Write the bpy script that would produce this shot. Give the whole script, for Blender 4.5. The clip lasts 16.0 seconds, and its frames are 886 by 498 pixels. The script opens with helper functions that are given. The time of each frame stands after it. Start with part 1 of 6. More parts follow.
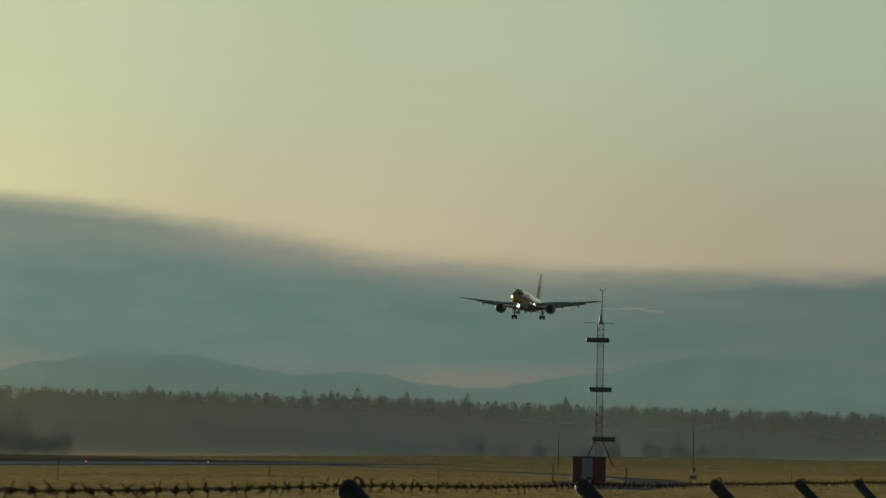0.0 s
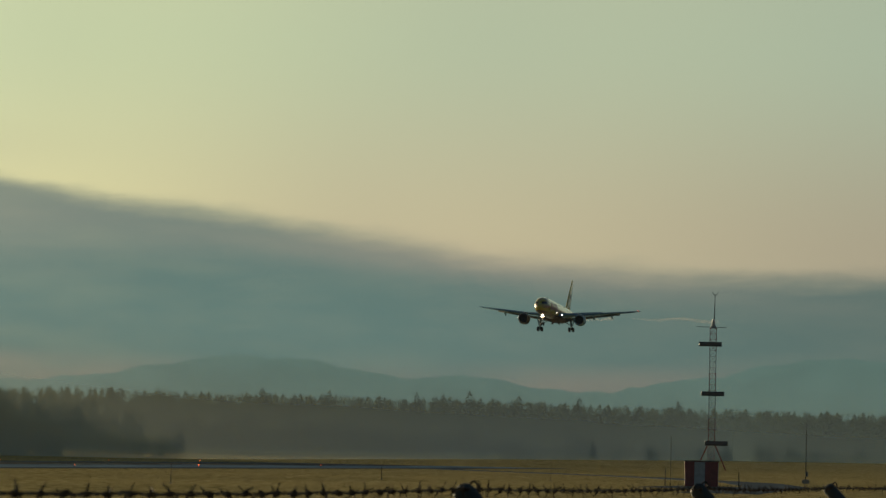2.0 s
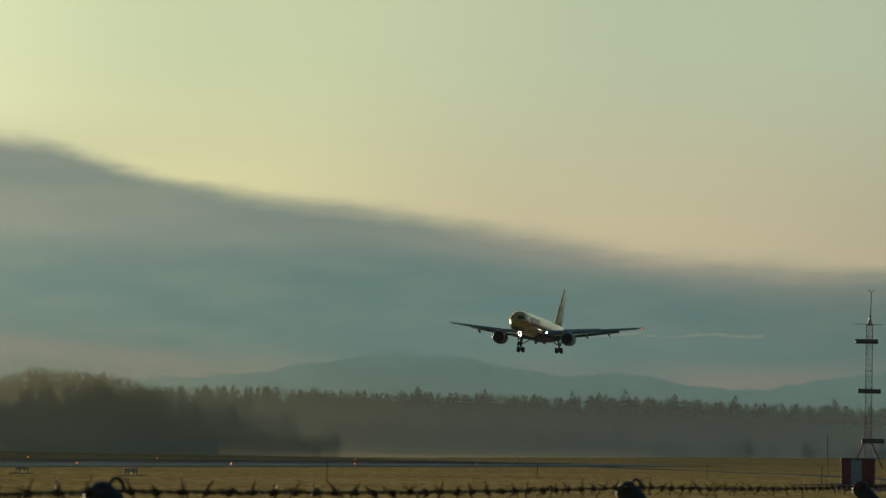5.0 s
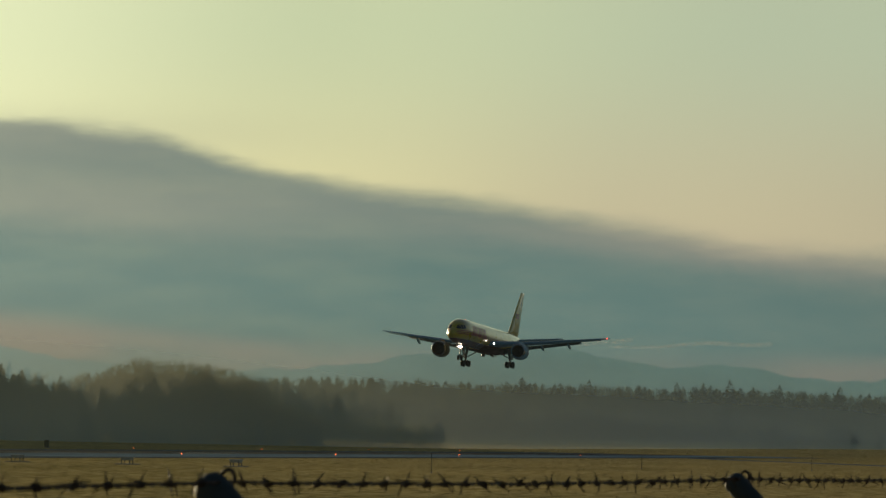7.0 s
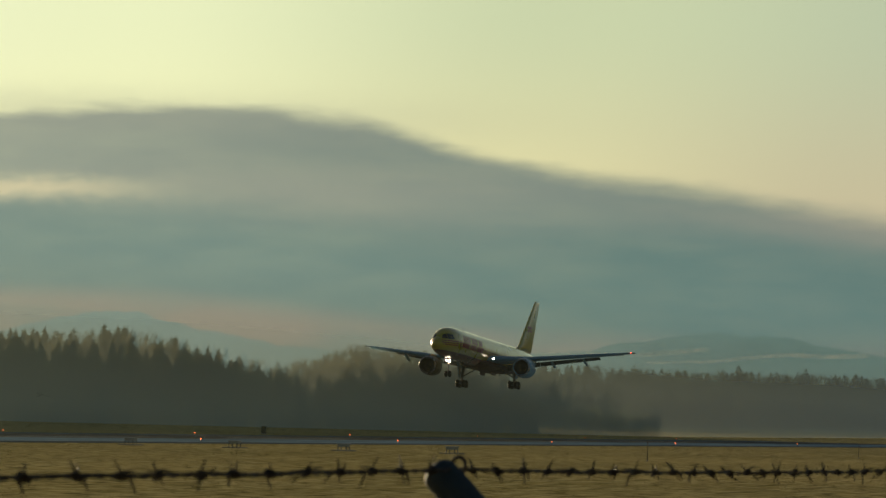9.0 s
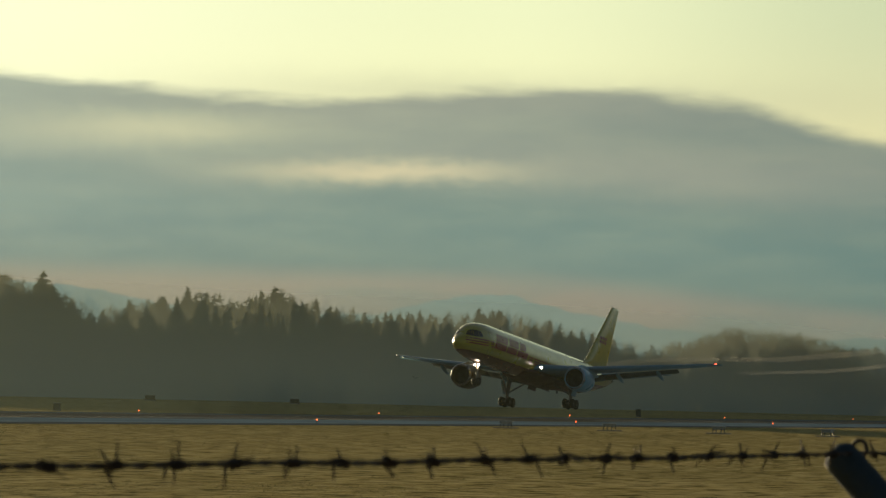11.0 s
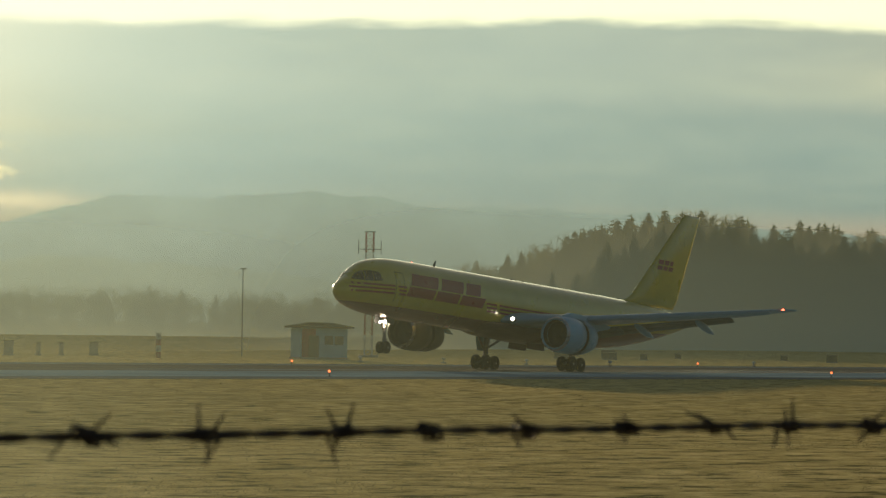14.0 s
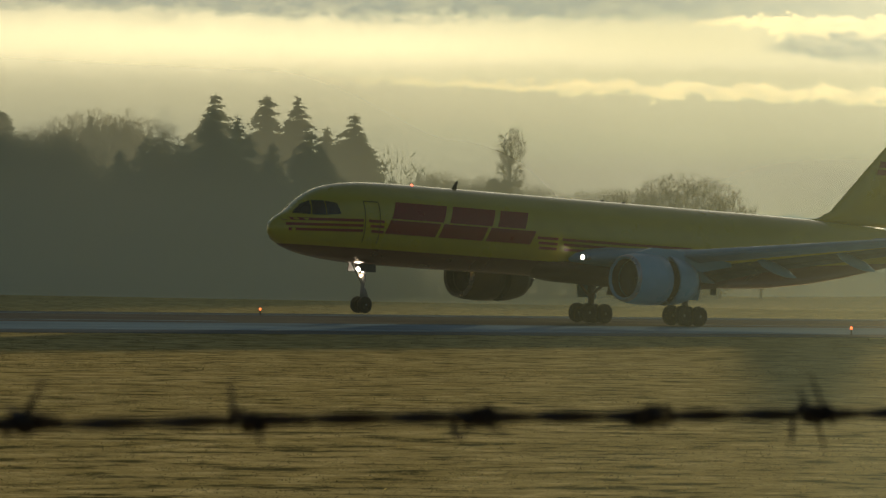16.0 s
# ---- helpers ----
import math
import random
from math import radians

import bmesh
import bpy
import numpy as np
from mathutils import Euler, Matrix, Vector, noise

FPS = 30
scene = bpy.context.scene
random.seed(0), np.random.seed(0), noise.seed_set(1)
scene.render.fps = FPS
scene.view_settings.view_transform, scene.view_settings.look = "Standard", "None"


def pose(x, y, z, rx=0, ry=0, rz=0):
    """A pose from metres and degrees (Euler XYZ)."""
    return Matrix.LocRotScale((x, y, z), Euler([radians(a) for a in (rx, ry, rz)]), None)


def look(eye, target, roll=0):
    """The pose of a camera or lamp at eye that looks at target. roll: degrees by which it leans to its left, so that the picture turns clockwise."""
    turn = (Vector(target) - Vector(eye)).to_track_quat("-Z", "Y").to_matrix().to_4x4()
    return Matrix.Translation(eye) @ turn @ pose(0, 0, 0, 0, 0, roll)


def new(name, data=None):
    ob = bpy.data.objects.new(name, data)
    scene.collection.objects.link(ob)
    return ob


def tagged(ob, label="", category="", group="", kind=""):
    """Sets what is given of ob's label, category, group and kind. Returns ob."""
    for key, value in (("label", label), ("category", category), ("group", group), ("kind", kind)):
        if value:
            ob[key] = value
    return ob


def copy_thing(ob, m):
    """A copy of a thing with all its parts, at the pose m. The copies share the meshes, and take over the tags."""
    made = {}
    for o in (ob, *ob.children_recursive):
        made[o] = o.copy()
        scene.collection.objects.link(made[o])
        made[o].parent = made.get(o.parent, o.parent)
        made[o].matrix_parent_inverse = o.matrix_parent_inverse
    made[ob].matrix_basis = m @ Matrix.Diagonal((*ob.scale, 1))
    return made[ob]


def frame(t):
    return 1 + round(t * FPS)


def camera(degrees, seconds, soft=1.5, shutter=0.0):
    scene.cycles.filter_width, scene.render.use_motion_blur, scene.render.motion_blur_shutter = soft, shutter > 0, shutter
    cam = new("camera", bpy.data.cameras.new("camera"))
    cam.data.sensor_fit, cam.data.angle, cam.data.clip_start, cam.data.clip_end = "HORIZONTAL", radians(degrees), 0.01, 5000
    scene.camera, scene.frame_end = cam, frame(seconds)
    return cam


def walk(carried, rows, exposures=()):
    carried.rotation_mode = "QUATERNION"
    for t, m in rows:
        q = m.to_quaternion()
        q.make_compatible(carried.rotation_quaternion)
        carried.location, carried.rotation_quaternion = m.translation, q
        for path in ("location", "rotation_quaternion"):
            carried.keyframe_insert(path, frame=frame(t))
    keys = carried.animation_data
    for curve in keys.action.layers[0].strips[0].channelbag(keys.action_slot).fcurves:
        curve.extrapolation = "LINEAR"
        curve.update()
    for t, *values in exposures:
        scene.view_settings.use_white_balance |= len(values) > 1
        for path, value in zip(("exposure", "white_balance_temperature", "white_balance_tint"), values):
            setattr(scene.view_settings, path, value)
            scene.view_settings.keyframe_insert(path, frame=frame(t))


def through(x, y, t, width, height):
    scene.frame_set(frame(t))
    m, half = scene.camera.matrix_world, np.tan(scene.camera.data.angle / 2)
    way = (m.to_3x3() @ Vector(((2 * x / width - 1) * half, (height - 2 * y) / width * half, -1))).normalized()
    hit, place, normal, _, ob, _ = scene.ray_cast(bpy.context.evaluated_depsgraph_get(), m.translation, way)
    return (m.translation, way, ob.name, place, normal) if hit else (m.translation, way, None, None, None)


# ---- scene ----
# ---------------- camera ----------------
EYE = 2.764           # height of the lens over the runway
ARM = 0.317           # the lens swings this far ahead of the point it turns about
cam = camera(11.7025, 16.0, soft=1.5, shutter=0.0)
cam.data.dof.use_dof = True
cam.data.dof.focus_distance = 320.0
cam.data.dof.aperture_fstop = 43.0
CAM = [
    (0.0, -80.241, 2.667, 1.097),
    (0.5, -79.923, 2.586, 1.148),
    (1.0, -79.649, 2.564, 1.160),
    (1.5, -79.230, 2.595, 1.144),
    (2.0, -78.752, 2.689, 1.178),
    (2.5, -78.295, 2.755, 1.227),
    (3.0, -77.872, 2.768, 1.182),
    (3.5, -77.515, 2.755, 1.131),
    (4.0, -77.221, 2.701, 1.161),
    (6.5, -75.750, 2.538, 1.037),
    (7.0, -75.317, 2.483, 1.142),
    (7.5, -74.821, 2.424, 1.142),
    (8.0, -74.216, 2.382, 1.222),
    (10.5, -68.817, 1.991, 1.484),
    (11.0, -67.506, 1.909, 1.356),
    (11.5, -66.279, 1.816, 1.213),
    (12.0, -65.048, 1.696, 1.274),
    (12.5, -63.649, 1.582, 1.150),
    (13.0, -61.680, 1.451, 1.052),
    (13.5, -59.027, 1.285, 1.138),
    (14.0, -56.069, 1.090, 1.000),
    (14.5, -52.914, 0.873, 1.008),
    (15.0, -49.242, 0.651, 1.172),
    (15.5, -44.791, 0.432, 1.148),
    (16.0, -39.389, 0.263, 1.083),
]


def swing(yaw, pitch, roll):
    a = radians(yaw)
    return pose(-ARM * math.sin(a), ARM * math.cos(a), EYE, 90 + pitch, 0, yaw) @ pose(0, 0, 0, 0, 0, roll)


walk(cam, [(t, swing(yaw, pitch, roll)) for t, yaw, pitch, roll in CAM],
     exposures=[(0.0, -0.08), (4.0, -0.05), (8.0, 0.0), (11.0, 0.12), (12.5, 0.18), (14.0, 0.35), (14.5, 0.44), (15.0, 0.28), (15.5, 0.13), (16.0, 0.16)])

# the flight: seconds, distance along the runway, height of the wheels, nose up, left wing down
RUNWAY_Y = 168.99
HALF_WIDTH = 23.6
FLIGHT = [
    (0.0, 1115.86, 37.54, 2.28, 0.70),
    (0.5, 1083.02, 35.99, 2.33, 0.70),
    (1.0, 1050.22, 34.44, 2.37, 0.73),
    (1.5, 1017.51, 32.87, 2.40, 0.79),
    (2.0, 984.95, 31.25, 2.44, 0.88),
    (2.5, 952.58, 29.56, 2.48, 0.94),
    (3.0, 920.47, 27.82, 2.55, 0.89),
    (3.5, 888.69, 26.08, 2.60, 0.81),
    (4.0, 857.16, 24.35, 2.63, 0.78),
    (6.5, 704.53, 15.90, 2.26, 1.39),
    (7.0, 674.59, 14.16, 2.46, 1.22),
    (7.5, 644.93, 12.41, 2.75, 0.87),
    (8.0, 615.38, 10.67, 3.09, 0.41),
    (10.5, 465.94, 2.85, 5.47, 0.35),
    (11.0, 436.06, 1.77, 6.43, 0.40),
    (11.5, 406.48, 1.00, 7.00, 0.41),
    (12.0, 377.03, 0.43, 6.89, 0.15),
    (12.5, 347.96, 0.47, 6.17, 0.00),
    (13.0, 319.42, 0.30, 5.38, 0.00),
    (13.5, 290.83, 0.14, 4.75, 0.00),
    (14.0, 262.34, 0.00, 4.29, 0.00),
    (14.5, 234.01, 0.00, 3.84, 0.00),
    (15.0, 205.80, 0.00, 3.56, 0.00),
    (15.5, 178.75, 0.00, 3.09, 0.00),
    (16.0, 151.99, 0.00, 2.19, 0.00),
]


# ---------------- colour and node helpers ----------------
def lin(r, g, b):
    f = lambda c: c / 12.92 if c <= 0.04045 else ((c + 0.055) / 1.055) ** 2.4
    return (f(r / 255), f(g / 255), f(b / 255), 1.0)


class Nodes:
    """Short calls for shader nodes."""

    def __init__(self, tree):
        self.tree = tree
        tree.nodes.clear()

    def put(self, kind, **values):
        node = self.tree.nodes.new(kind)
        for key, value in values.items():
            if key == "op":
                node.operation = value
        return node

    def wire(self, a, b):
        self.tree.links.new(a, b)

    def into(self, socket, value):
        if isinstance(value, bpy.types.NodeSocket):
            self.wire(value, socket)
        else:
            socket.default_value = value

    def math(self, op, a, b=0.0, c=0.0, clamp=False):
        node = self.put("ShaderNodeMath", op=op)
        node.use_clamp = clamp
        for i, v in enumerate((a, b, c)):
            self.into(node.inputs[i], v)
        return node.outputs[0]

    def smooth(self, value, low, high, a=0.0, b=1.0):
        node = self.put("ShaderNodeMapRange")
        node.interpolation_type = "SMOOTHSTEP"
        for i, v in enumerate((value, low, high, a, b)):
            self.into(node.inputs[i], v)
        return node.outputs[0]

    def mix(self, factor, a, b, blend="MIX"):
        node = self.put("ShaderNodeMix")
        node.data_type, node.blend_type = "RGBA", blend
        self.into(node.inputs[0], factor)
        self.into(node.inputs[6], a)
        self.into(node.inputs[7], b)
        return node.outputs[2]

    def ramp(self, factor, stops, kind="EASE"):
        node = self.put("ShaderNodeValToRGB")
        node.color_ramp.interpolation = kind
        el = node.color_ramp.elements
        while len(el) < len(stops):
            el.new(0.5)
        for e, (p, c) in zip(el, stops):
            e.position = p
            e.color = c if isinstance(c, tuple) else (c, c, c, 1)
        self.into(node.inputs[0], factor)
        return node.outputs[0]

    def noise(self, vector, scale, detail=4.0, rough=0.55, distortion=0.0):
        node = self.put("ShaderNodeTexNoise")
        if vector is not None:
            self.wire(vector, node.inputs["Vector"])
        node.inputs["Scale"].default_value = scale
        node.inputs["Detail"].default_value = detail
        node.inputs["Roughness"].default_value = rough
        node.inputs["Distortion"].default_value = distortion
        return node.outputs["Fac"]

    def xyz(self, x=0.0, y=0.0, z=0.0):
        node = self.put("ShaderNodeCombineXYZ")
        for i, v in enumerate((x, y, z)):
            self.into(node.inputs[i], v)
        return node.outputs[0]

    def split(self, vector):
        node = self.put("ShaderNodeSeparateXYZ")
        self.wire(vector, node.inputs[0])
        return node.outputs


# ---------------- world: evening sky with a long bank of cloud ----------------
SUN_A, SUN_EL = 46.9, 4.6      # degrees to the right of the runway's normal, degrees up

world = bpy.data.worlds.new("evening_sky")
scene.world = world
world.use_nodes = True
W = Nodes(world.node_tree)
way = W.put("ShaderNodeTexCoord").outputs["Generated"]
wx, wy, wz = W.split(way)
A = W.math("MULTIPLY", W.math("ARCTAN2", wx, wy), 57.29578)
E = W.math("MULTIPLY", W.math("ARCSINE", wz), 57.29578)
AN = W.math("DIVIDE", W.math("SUBTRACT", A, 30.0), 60.0, clamp=True)      # 30..90 degrees as 0..1
plane_ae = W.xyz(W.math("MULTIPLY", A, 0.22), E, 0.0)
soft_noise = W.noise(plane_ae, 0.9, 3.0, 0.5)
fine_noise = W.noise(plane_ae, 2.6, 5.0, 0.6)
wob = W.math("SUBTRACT", soft_noise, 0.5)
wobf = W.math("SUBTRACT", fine_noise, 0.5)


def an(a):
    return (a - 30.0) / 60.0


# clear sky over the bank, low and high
low = W.ramp(AN, [(an(33), lin(232, 216, 160)), (an(47), lin(255, 250, 205)), (an(60), lin(255, 252, 198)), (an(68), lin(250, 244, 182)),
                  (an(73), lin(226, 216, 160)), (an(78), lin(200, 188, 149)), (an(86), lin(172, 162, 135))])
high = W.ramp(AN, [(an(33), lin(226, 214, 165)), (an(47), lin(255, 255, 225)), (an(60), lin(255, 255, 208)), (an(68), lin(236, 240, 188)),
                   (an(74), lin(202, 210, 165)), (an(80), lin(184, 193, 159)), (an(86), lin(172, 184, 156))])
clear = W.mix(W.smooth(E, 2.5, 5.6), low, high)
# the bank itself
bank_top = W.ramp(AN, [(an(33), lin(172, 170, 142)), (an(45), lin(188, 186, 150)), (an(50), lin(182, 195, 174)), (an(56), lin(158, 171, 153)),
                       (an(66), lin(150, 156, 137)), (an(72), lin(129, 139, 125)), (an(80), lin(108, 125, 116)), (an(86), lin(122, 128, 114))])
bank_low = W.ramp(AN, [(an(33), lin(190, 184, 146)), (an(45), lin(200, 193, 148)), (an(52), lin(152, 170, 154)), (an(60), lin(128, 147, 135)),
                       (an(68), lin(116, 137, 125)), (an(76), lin(98, 124, 115)), (an(86), lin(92, 112, 104))])
bank = W.mix(W.smooth(W.math("ADD", E, W.math("MULTIPLY", wob, 1.6)), 2.0, 3.8), bank_low, bank_top)
bank = W.mix(W.smooth(fine_noise, 0.3, 0.8, 0.0, 0.07), bank, low)
# rosy strip just over the hills
rosy = W.ramp(AN, [(an(33), lin(186, 176, 138)), (an(50), lin(190, 182, 148)), (an(62), lin(168, 158, 134)), (an(72), lin(150, 142, 124)), (an(86), lin(116, 120, 110))])
strip_e = W.math("ADD", E, W.smooth(A, 68.0, 74.0, 0.0, 0.42))      # it lies lower away from the sun
strip = W.math("MULTIPLY", W.smooth(strip_e, 1.75, 1.30), W.smooth(soft_noise, 0.36, 0.56, 0.25, 0.95))
for peak, wide in ((76.7, 1.5), (84.2, 1.6)):      # cloud hangs on the two far peaks
    off_peak = W.math("DIVIDE", W.math("SUBTRACT", A, peak), wide)
    strip = W.math("MULTIPLY", strip, W.math("SUBTRACT", 1.0, W.math("EXPONENT", W.math("MULTIPLY", W.math("MULTIPLY", off_peak, off_peak), -1.0))))
bank = W.mix(strip, bank, rosy)
# upper edge of the bank, degrees up
edge = W.math("MULTIPLY", W.ramp(AN, [(an(33), 0.66), (an(46), 0.68), (an(52), 0.67), (an(59.7), 0.697), (an(65.7), 0.635), (an(67.8), 0.668), (an(70), 0.676),
                                      (an(71.6), 0.648), (an(73), 0.575), (an(75.5), 0.525), (an(77.5), 0.475), (an(79.5), 0.425), (an(82), 0.40), (an(86), 0.40)], "LINEAR"), 6.0)
edge = W.math("ADD", edge, W.math("MULTIPLY", wobf, 0.42))
softness = W.smooth(A, 66.0, 80.0, 0.11, 0.22)
below = W.smooth(W.math("SUBTRACT", edge, E), W.math("MULTIPLY", softness, -1.0), W.math("MULTIPLY", softness, 1.15))
sky = W.mix(below, clear, bank)


ragged_noise = W.noise(W.xyz(W.math("MULTIPLY", A, 0.5), E, 0.3), 3.0, 9.0, 0.70, 0.5)
torn_noise = W.noise(W.xyz(W.math("MULTIPLY", A, 0.9), W.math("MULTIPLY", E, 1.3), 0.9), 7.0, 6.0, 0.68, 0.4)
rag = W.math("ADD", W.math("MULTIPLY", W.math("SUBTRACT", ragged_noise, 0.5), 0.85), W.math("MULTIPLY", W.math("SUBTRACT", torn_noise, 0.5), 0.55))


mottle = W.noise(W.xyz(W.math("MULTIPLY", A, 0.8), W.math("MULTIPLY", E, 1.6), 0.7), 3.4, 7.0, 0.66)


def streak(sky_now, a, e, half_a, half_e, colour, strength, ragged=0.3, tilt=0.0, crisp=0.0):
    """A long thin gap or rim of lit cloud about (a, e); crisp: 0 fades out softly, 1 has a firm edge."""
    da = W.math("DIVIDE", W.math("SUBTRACT", A, a), half_a)
    e0 = W.math("ADD", W.math("MULTIPLY", W.math("SUBTRACT", A, a), tilt), e)
    de = W.math("DIVIDE", W.math("ADD", W.math("SUBTRACT", E, e0), W.math("MULTIPLY", rag, ragged)), half_e)
    r2 = W.math("ADD", W.math("MULTIPLY", da, da), W.math("MULTIPLY", de, de))
    if crisp:
        g = W.math("MULTIPLY", W.smooth(r2, 1.6, 0.7 - 0.5 * (1 - crisp)), W.smooth(mottle, 0.36, 0.60, 0.50, 1.0))
    else:
        g = W.math("EXPONENT", W.math("MULTIPLY", r2, -1.1))
    return W.mix(W.math("MULTIPLY", g, strength), sky_now, colour)


cream = lin(226, 211, 164)
gold = (1.42, 1.12, 0.50, 1)
grey = lin(160, 164, 142)
sky = streak(sky, 66.7, 2.92, 1.8, 0.15, cream, 0.72, 0.32, tilt=0.02)
sky = streak(sky, 63.7, 3.42, 1.6, 0.22, lin(214, 210, 164), 0.65, 0.3)
sky = streak(sky, 62.5, 3.30, 2.4, 0.30, lin(190, 190, 156), 0.35, 0.3)
sky = streak(sky, 70.8, 2.95, 2.6, 0.35, lin(165, 162, 140), 0.40, 0.3, tilt=-0.05)
sky = streak(sky, 79.0, 2.50, 4.0, 0.25, lin(172, 158, 136), 0.40, 0.2, tilt=-0.10)
sky = streak(sky, 68.0, 3.95, 4.0, 0.30, lin(150, 152, 134), 0.35, 0.3)
# bright break in the cloud round the sun
sky = streak(sky, 36.0, 2.90, 9.0, 0.50, (1.42, 1.20, 0.64, 1), 1.0, 0.40)
sky = streak(sky, 38.5, 3.62, 7.5, 0.30, lin(164, 168, 146), 0.95, 0.5, crisp=0.3)
sky = streak(sky, 43.0, 3.10, 2.2, 0.30, lin(244, 228, 168), 0.60, 0.4)
sky = streak(sky, 45.0, 3.30, 2.1, 0.11, gold, 0.90, 0.65, crisp=0.4)
sky = streak(sky, 45.0, 3.03, 1.25, 0.19, grey, 0.95, 0.45, crisp=0.6)
sky = streak(sky, 47.6, 2.93, 1.6, 0.22, lin(176, 180, 146), 0.80, 0.5, crisp=0.3)
sky = streak(sky, 44.5, 2.62, 5.5, 0.16, lin(214, 202, 152), 0.60, 0.4)
sky = streak(sky, 44.0, 2.40, 5.5, 0.09, gold, 0.85, 0.60, tilt=-0.008, crisp=0.3)
sky = streak(sky, 47.7, 2.42, 1.8, 0.16, gold, 0.90, 0.95, tilt=-0.05, crisp=0.5)
sky = streak(sky, 47.6, 2.05, 1.5, 0.085, gold, 0.95, 0.60, crisp=0.6)
sky = streak(sky, 49.3, 2.15, 1.0, 0.15, gold, 0.90, 0.95, tilt=-0.10, crisp=0.4)
sky = streak(sky, 47.5, 2.24, 0.8, 0.07, grey, 0.60, 0.4, crisp=0.3)
sky = streak(sky, 50.3, 1.64, 0.95, 0.12, lin(240, 224, 176), 0.85, 0.2)
sky = streak(sky, 37.0, 2.15, 8.0, 0.42, lin(228, 214, 162), 0.55, 0.3)
# glow about the hidden sun
sx, sy, sz = (math.sin(radians(SUN_A)) * math.cos(radians(SUN_EL)), math.cos(radians(SUN_A)) * math.cos(radians(SUN_EL)), math.sin(radians(SUN_EL)))
dot = W.put("ShaderNodeVectorMath", op="DOT_PRODUCT")
W.wire(way, dot.inputs[0])
GLOW_EL = radians(6.1)      # the glow's centre, set higher than the sun itself
dot.inputs[1].default_value = (math.sin(radians(SUN_A)) * math.cos(GLOW_EL), math.cos(radians(SUN_A)) * math.cos(GLOW_EL), math.sin(GLOW_EL))
near_sun = W.math("MULTIPLY", W.math("ARCCOSINE", W.math("MINIMUM", dot.outputs["Value"], 1.0)), 57.29578)
glow = W.math("POWER", W.smooth(near_sun, 8.5, 0.0), 2.4)
sky = W.mix(W.math("MULTIPLY", glow, 0.62), sky, (1.6, 1.4, 0.85, 1.0))
# above and away from the view the plain evening sky goes on
nishita = W.put("ShaderNodeTexSky")
nishita.sky_type = "NISHITA"
nishita.sun_disc = False
nishita.sun_elevation, nishita.sun_rotation = radians(SUN_EL), radians(SUN_A)
nishita.air_density, nishita.dust_density = 1.0, 2.5
dome = W.mix(1.0, nishita.outputs[0], (0.043, 0.046, 0.051, 1.0), "MULTIPLY")
dome = W.mix(W.smooth(W.noise(way, 1.6, 4.0), 0.40, 0.66, 0.0, 0.6), dome, lin(84, 104, 116))
ahead = W.math("MULTIPLY", W.smooth(E, 22.0, 7.0), W.math("MULTIPLY", W.smooth(A, 10.0, 28.0), W.smooth(A, 125.0, 95.0)))
sky = W.mix(ahead, dome, sky)
sky = W.mix(1.0, sky, (0.985, 1.0, 1.055, 1.0), "MULTIPLY")
back = W.put("ShaderNodeBackground")
W.wire(sky, back.inputs[0])
back.inputs[1].default_value = 1.0
W.wire(back.outputs[0], W.put("ShaderNodeOutputWorld").inputs[0])

sun = new("sun", bpy.data.lights.new("sun", "SUN"))
sun.data.energy = 5.6
sun.data.angle = radians(0.8)
sun.data.color = (1.0, 0.80, 0.48)
sun.matrix_world = look((0, 0, 60), (-sx, -sy, 60 - sz))



# ---------------- materials ----------------
def material(name, colour, rough=0.7, metal=0.0, second=None, scale=2.0, fine=30.0, bump=0.15, spread=0.25, vary=0.0, spec=0.5):
    """A surface with stains at one scale and grain at another."""
    m = bpy.data.materials.new(name)
    m.use_nodes = True
    n = Nodes(m.node_tree)
    at = n.put("ShaderNodeTexCoord").outputs["Object"]
    stain, grain = n.noise(at, scale), n.noise(at, fine, 3.0, 0.6)
    second = second or tuple(c * (1 - spread) for c in colour[:3]) + (1,)
    col = n.mix(n.smooth(stain, 0.3, 0.7), colour, second)
    col = n.mix(n.smooth(grain, 0.25, 0.8, 0.0, spread), col, tuple(min(1, c * 1.35) for c in colour[:3]) + (1,))
    if vary:
        info = n.put("ShaderNodeObjectInfo").outputs["Random"]
        hsv = n.put("ShaderNodeHueSaturation")
        n.wire(n.math("MULTIPLY_ADD", info, vary, 1 - vary / 2), hsv.inputs["Value"])
        n.wire(col, hsv.inputs["Color"])
        col = hsv.outputs[0]
    b = n.put("ShaderNodeBsdfPrincipled")
    n.wire(col, b.inputs["Base Color"])
    n.wire(n.smooth(stain, 0.2, 0.8, max(0.02, rough - 0.1), min(1, rough + 0.1)), b.inputs["Roughness"])
    b.inputs["Metallic"].default_value = metal
    b.inputs["Specular IOR Level"].default_value = spec
    if bump:
        bp = n.put("ShaderNodeBump")
        bp.inputs["Strength"].default_value = bump
        bp.inputs["Distance"].default_value = 0.02
        n.wire(grain, bp.inputs["Height"])
        n.wire(bp.outputs[0], b.inputs["Normal"])
    n.wire(b.outputs[0], n.put("ShaderNodeOutputMaterial").inputs[0])
    return m


def lamp_glass(name, colour, strength):
    m = bpy.data.materials.new(name)
    m.use_nodes = True
    n = Nodes(m.node_tree)
    e = n.put("ShaderNodeEmission")
    e.inputs[0].default_value, e.inputs[1].default_value = colour, strength
    n.wire(e.outputs[0], n.put("ShaderNodeOutputMaterial").inputs[0])
    return m


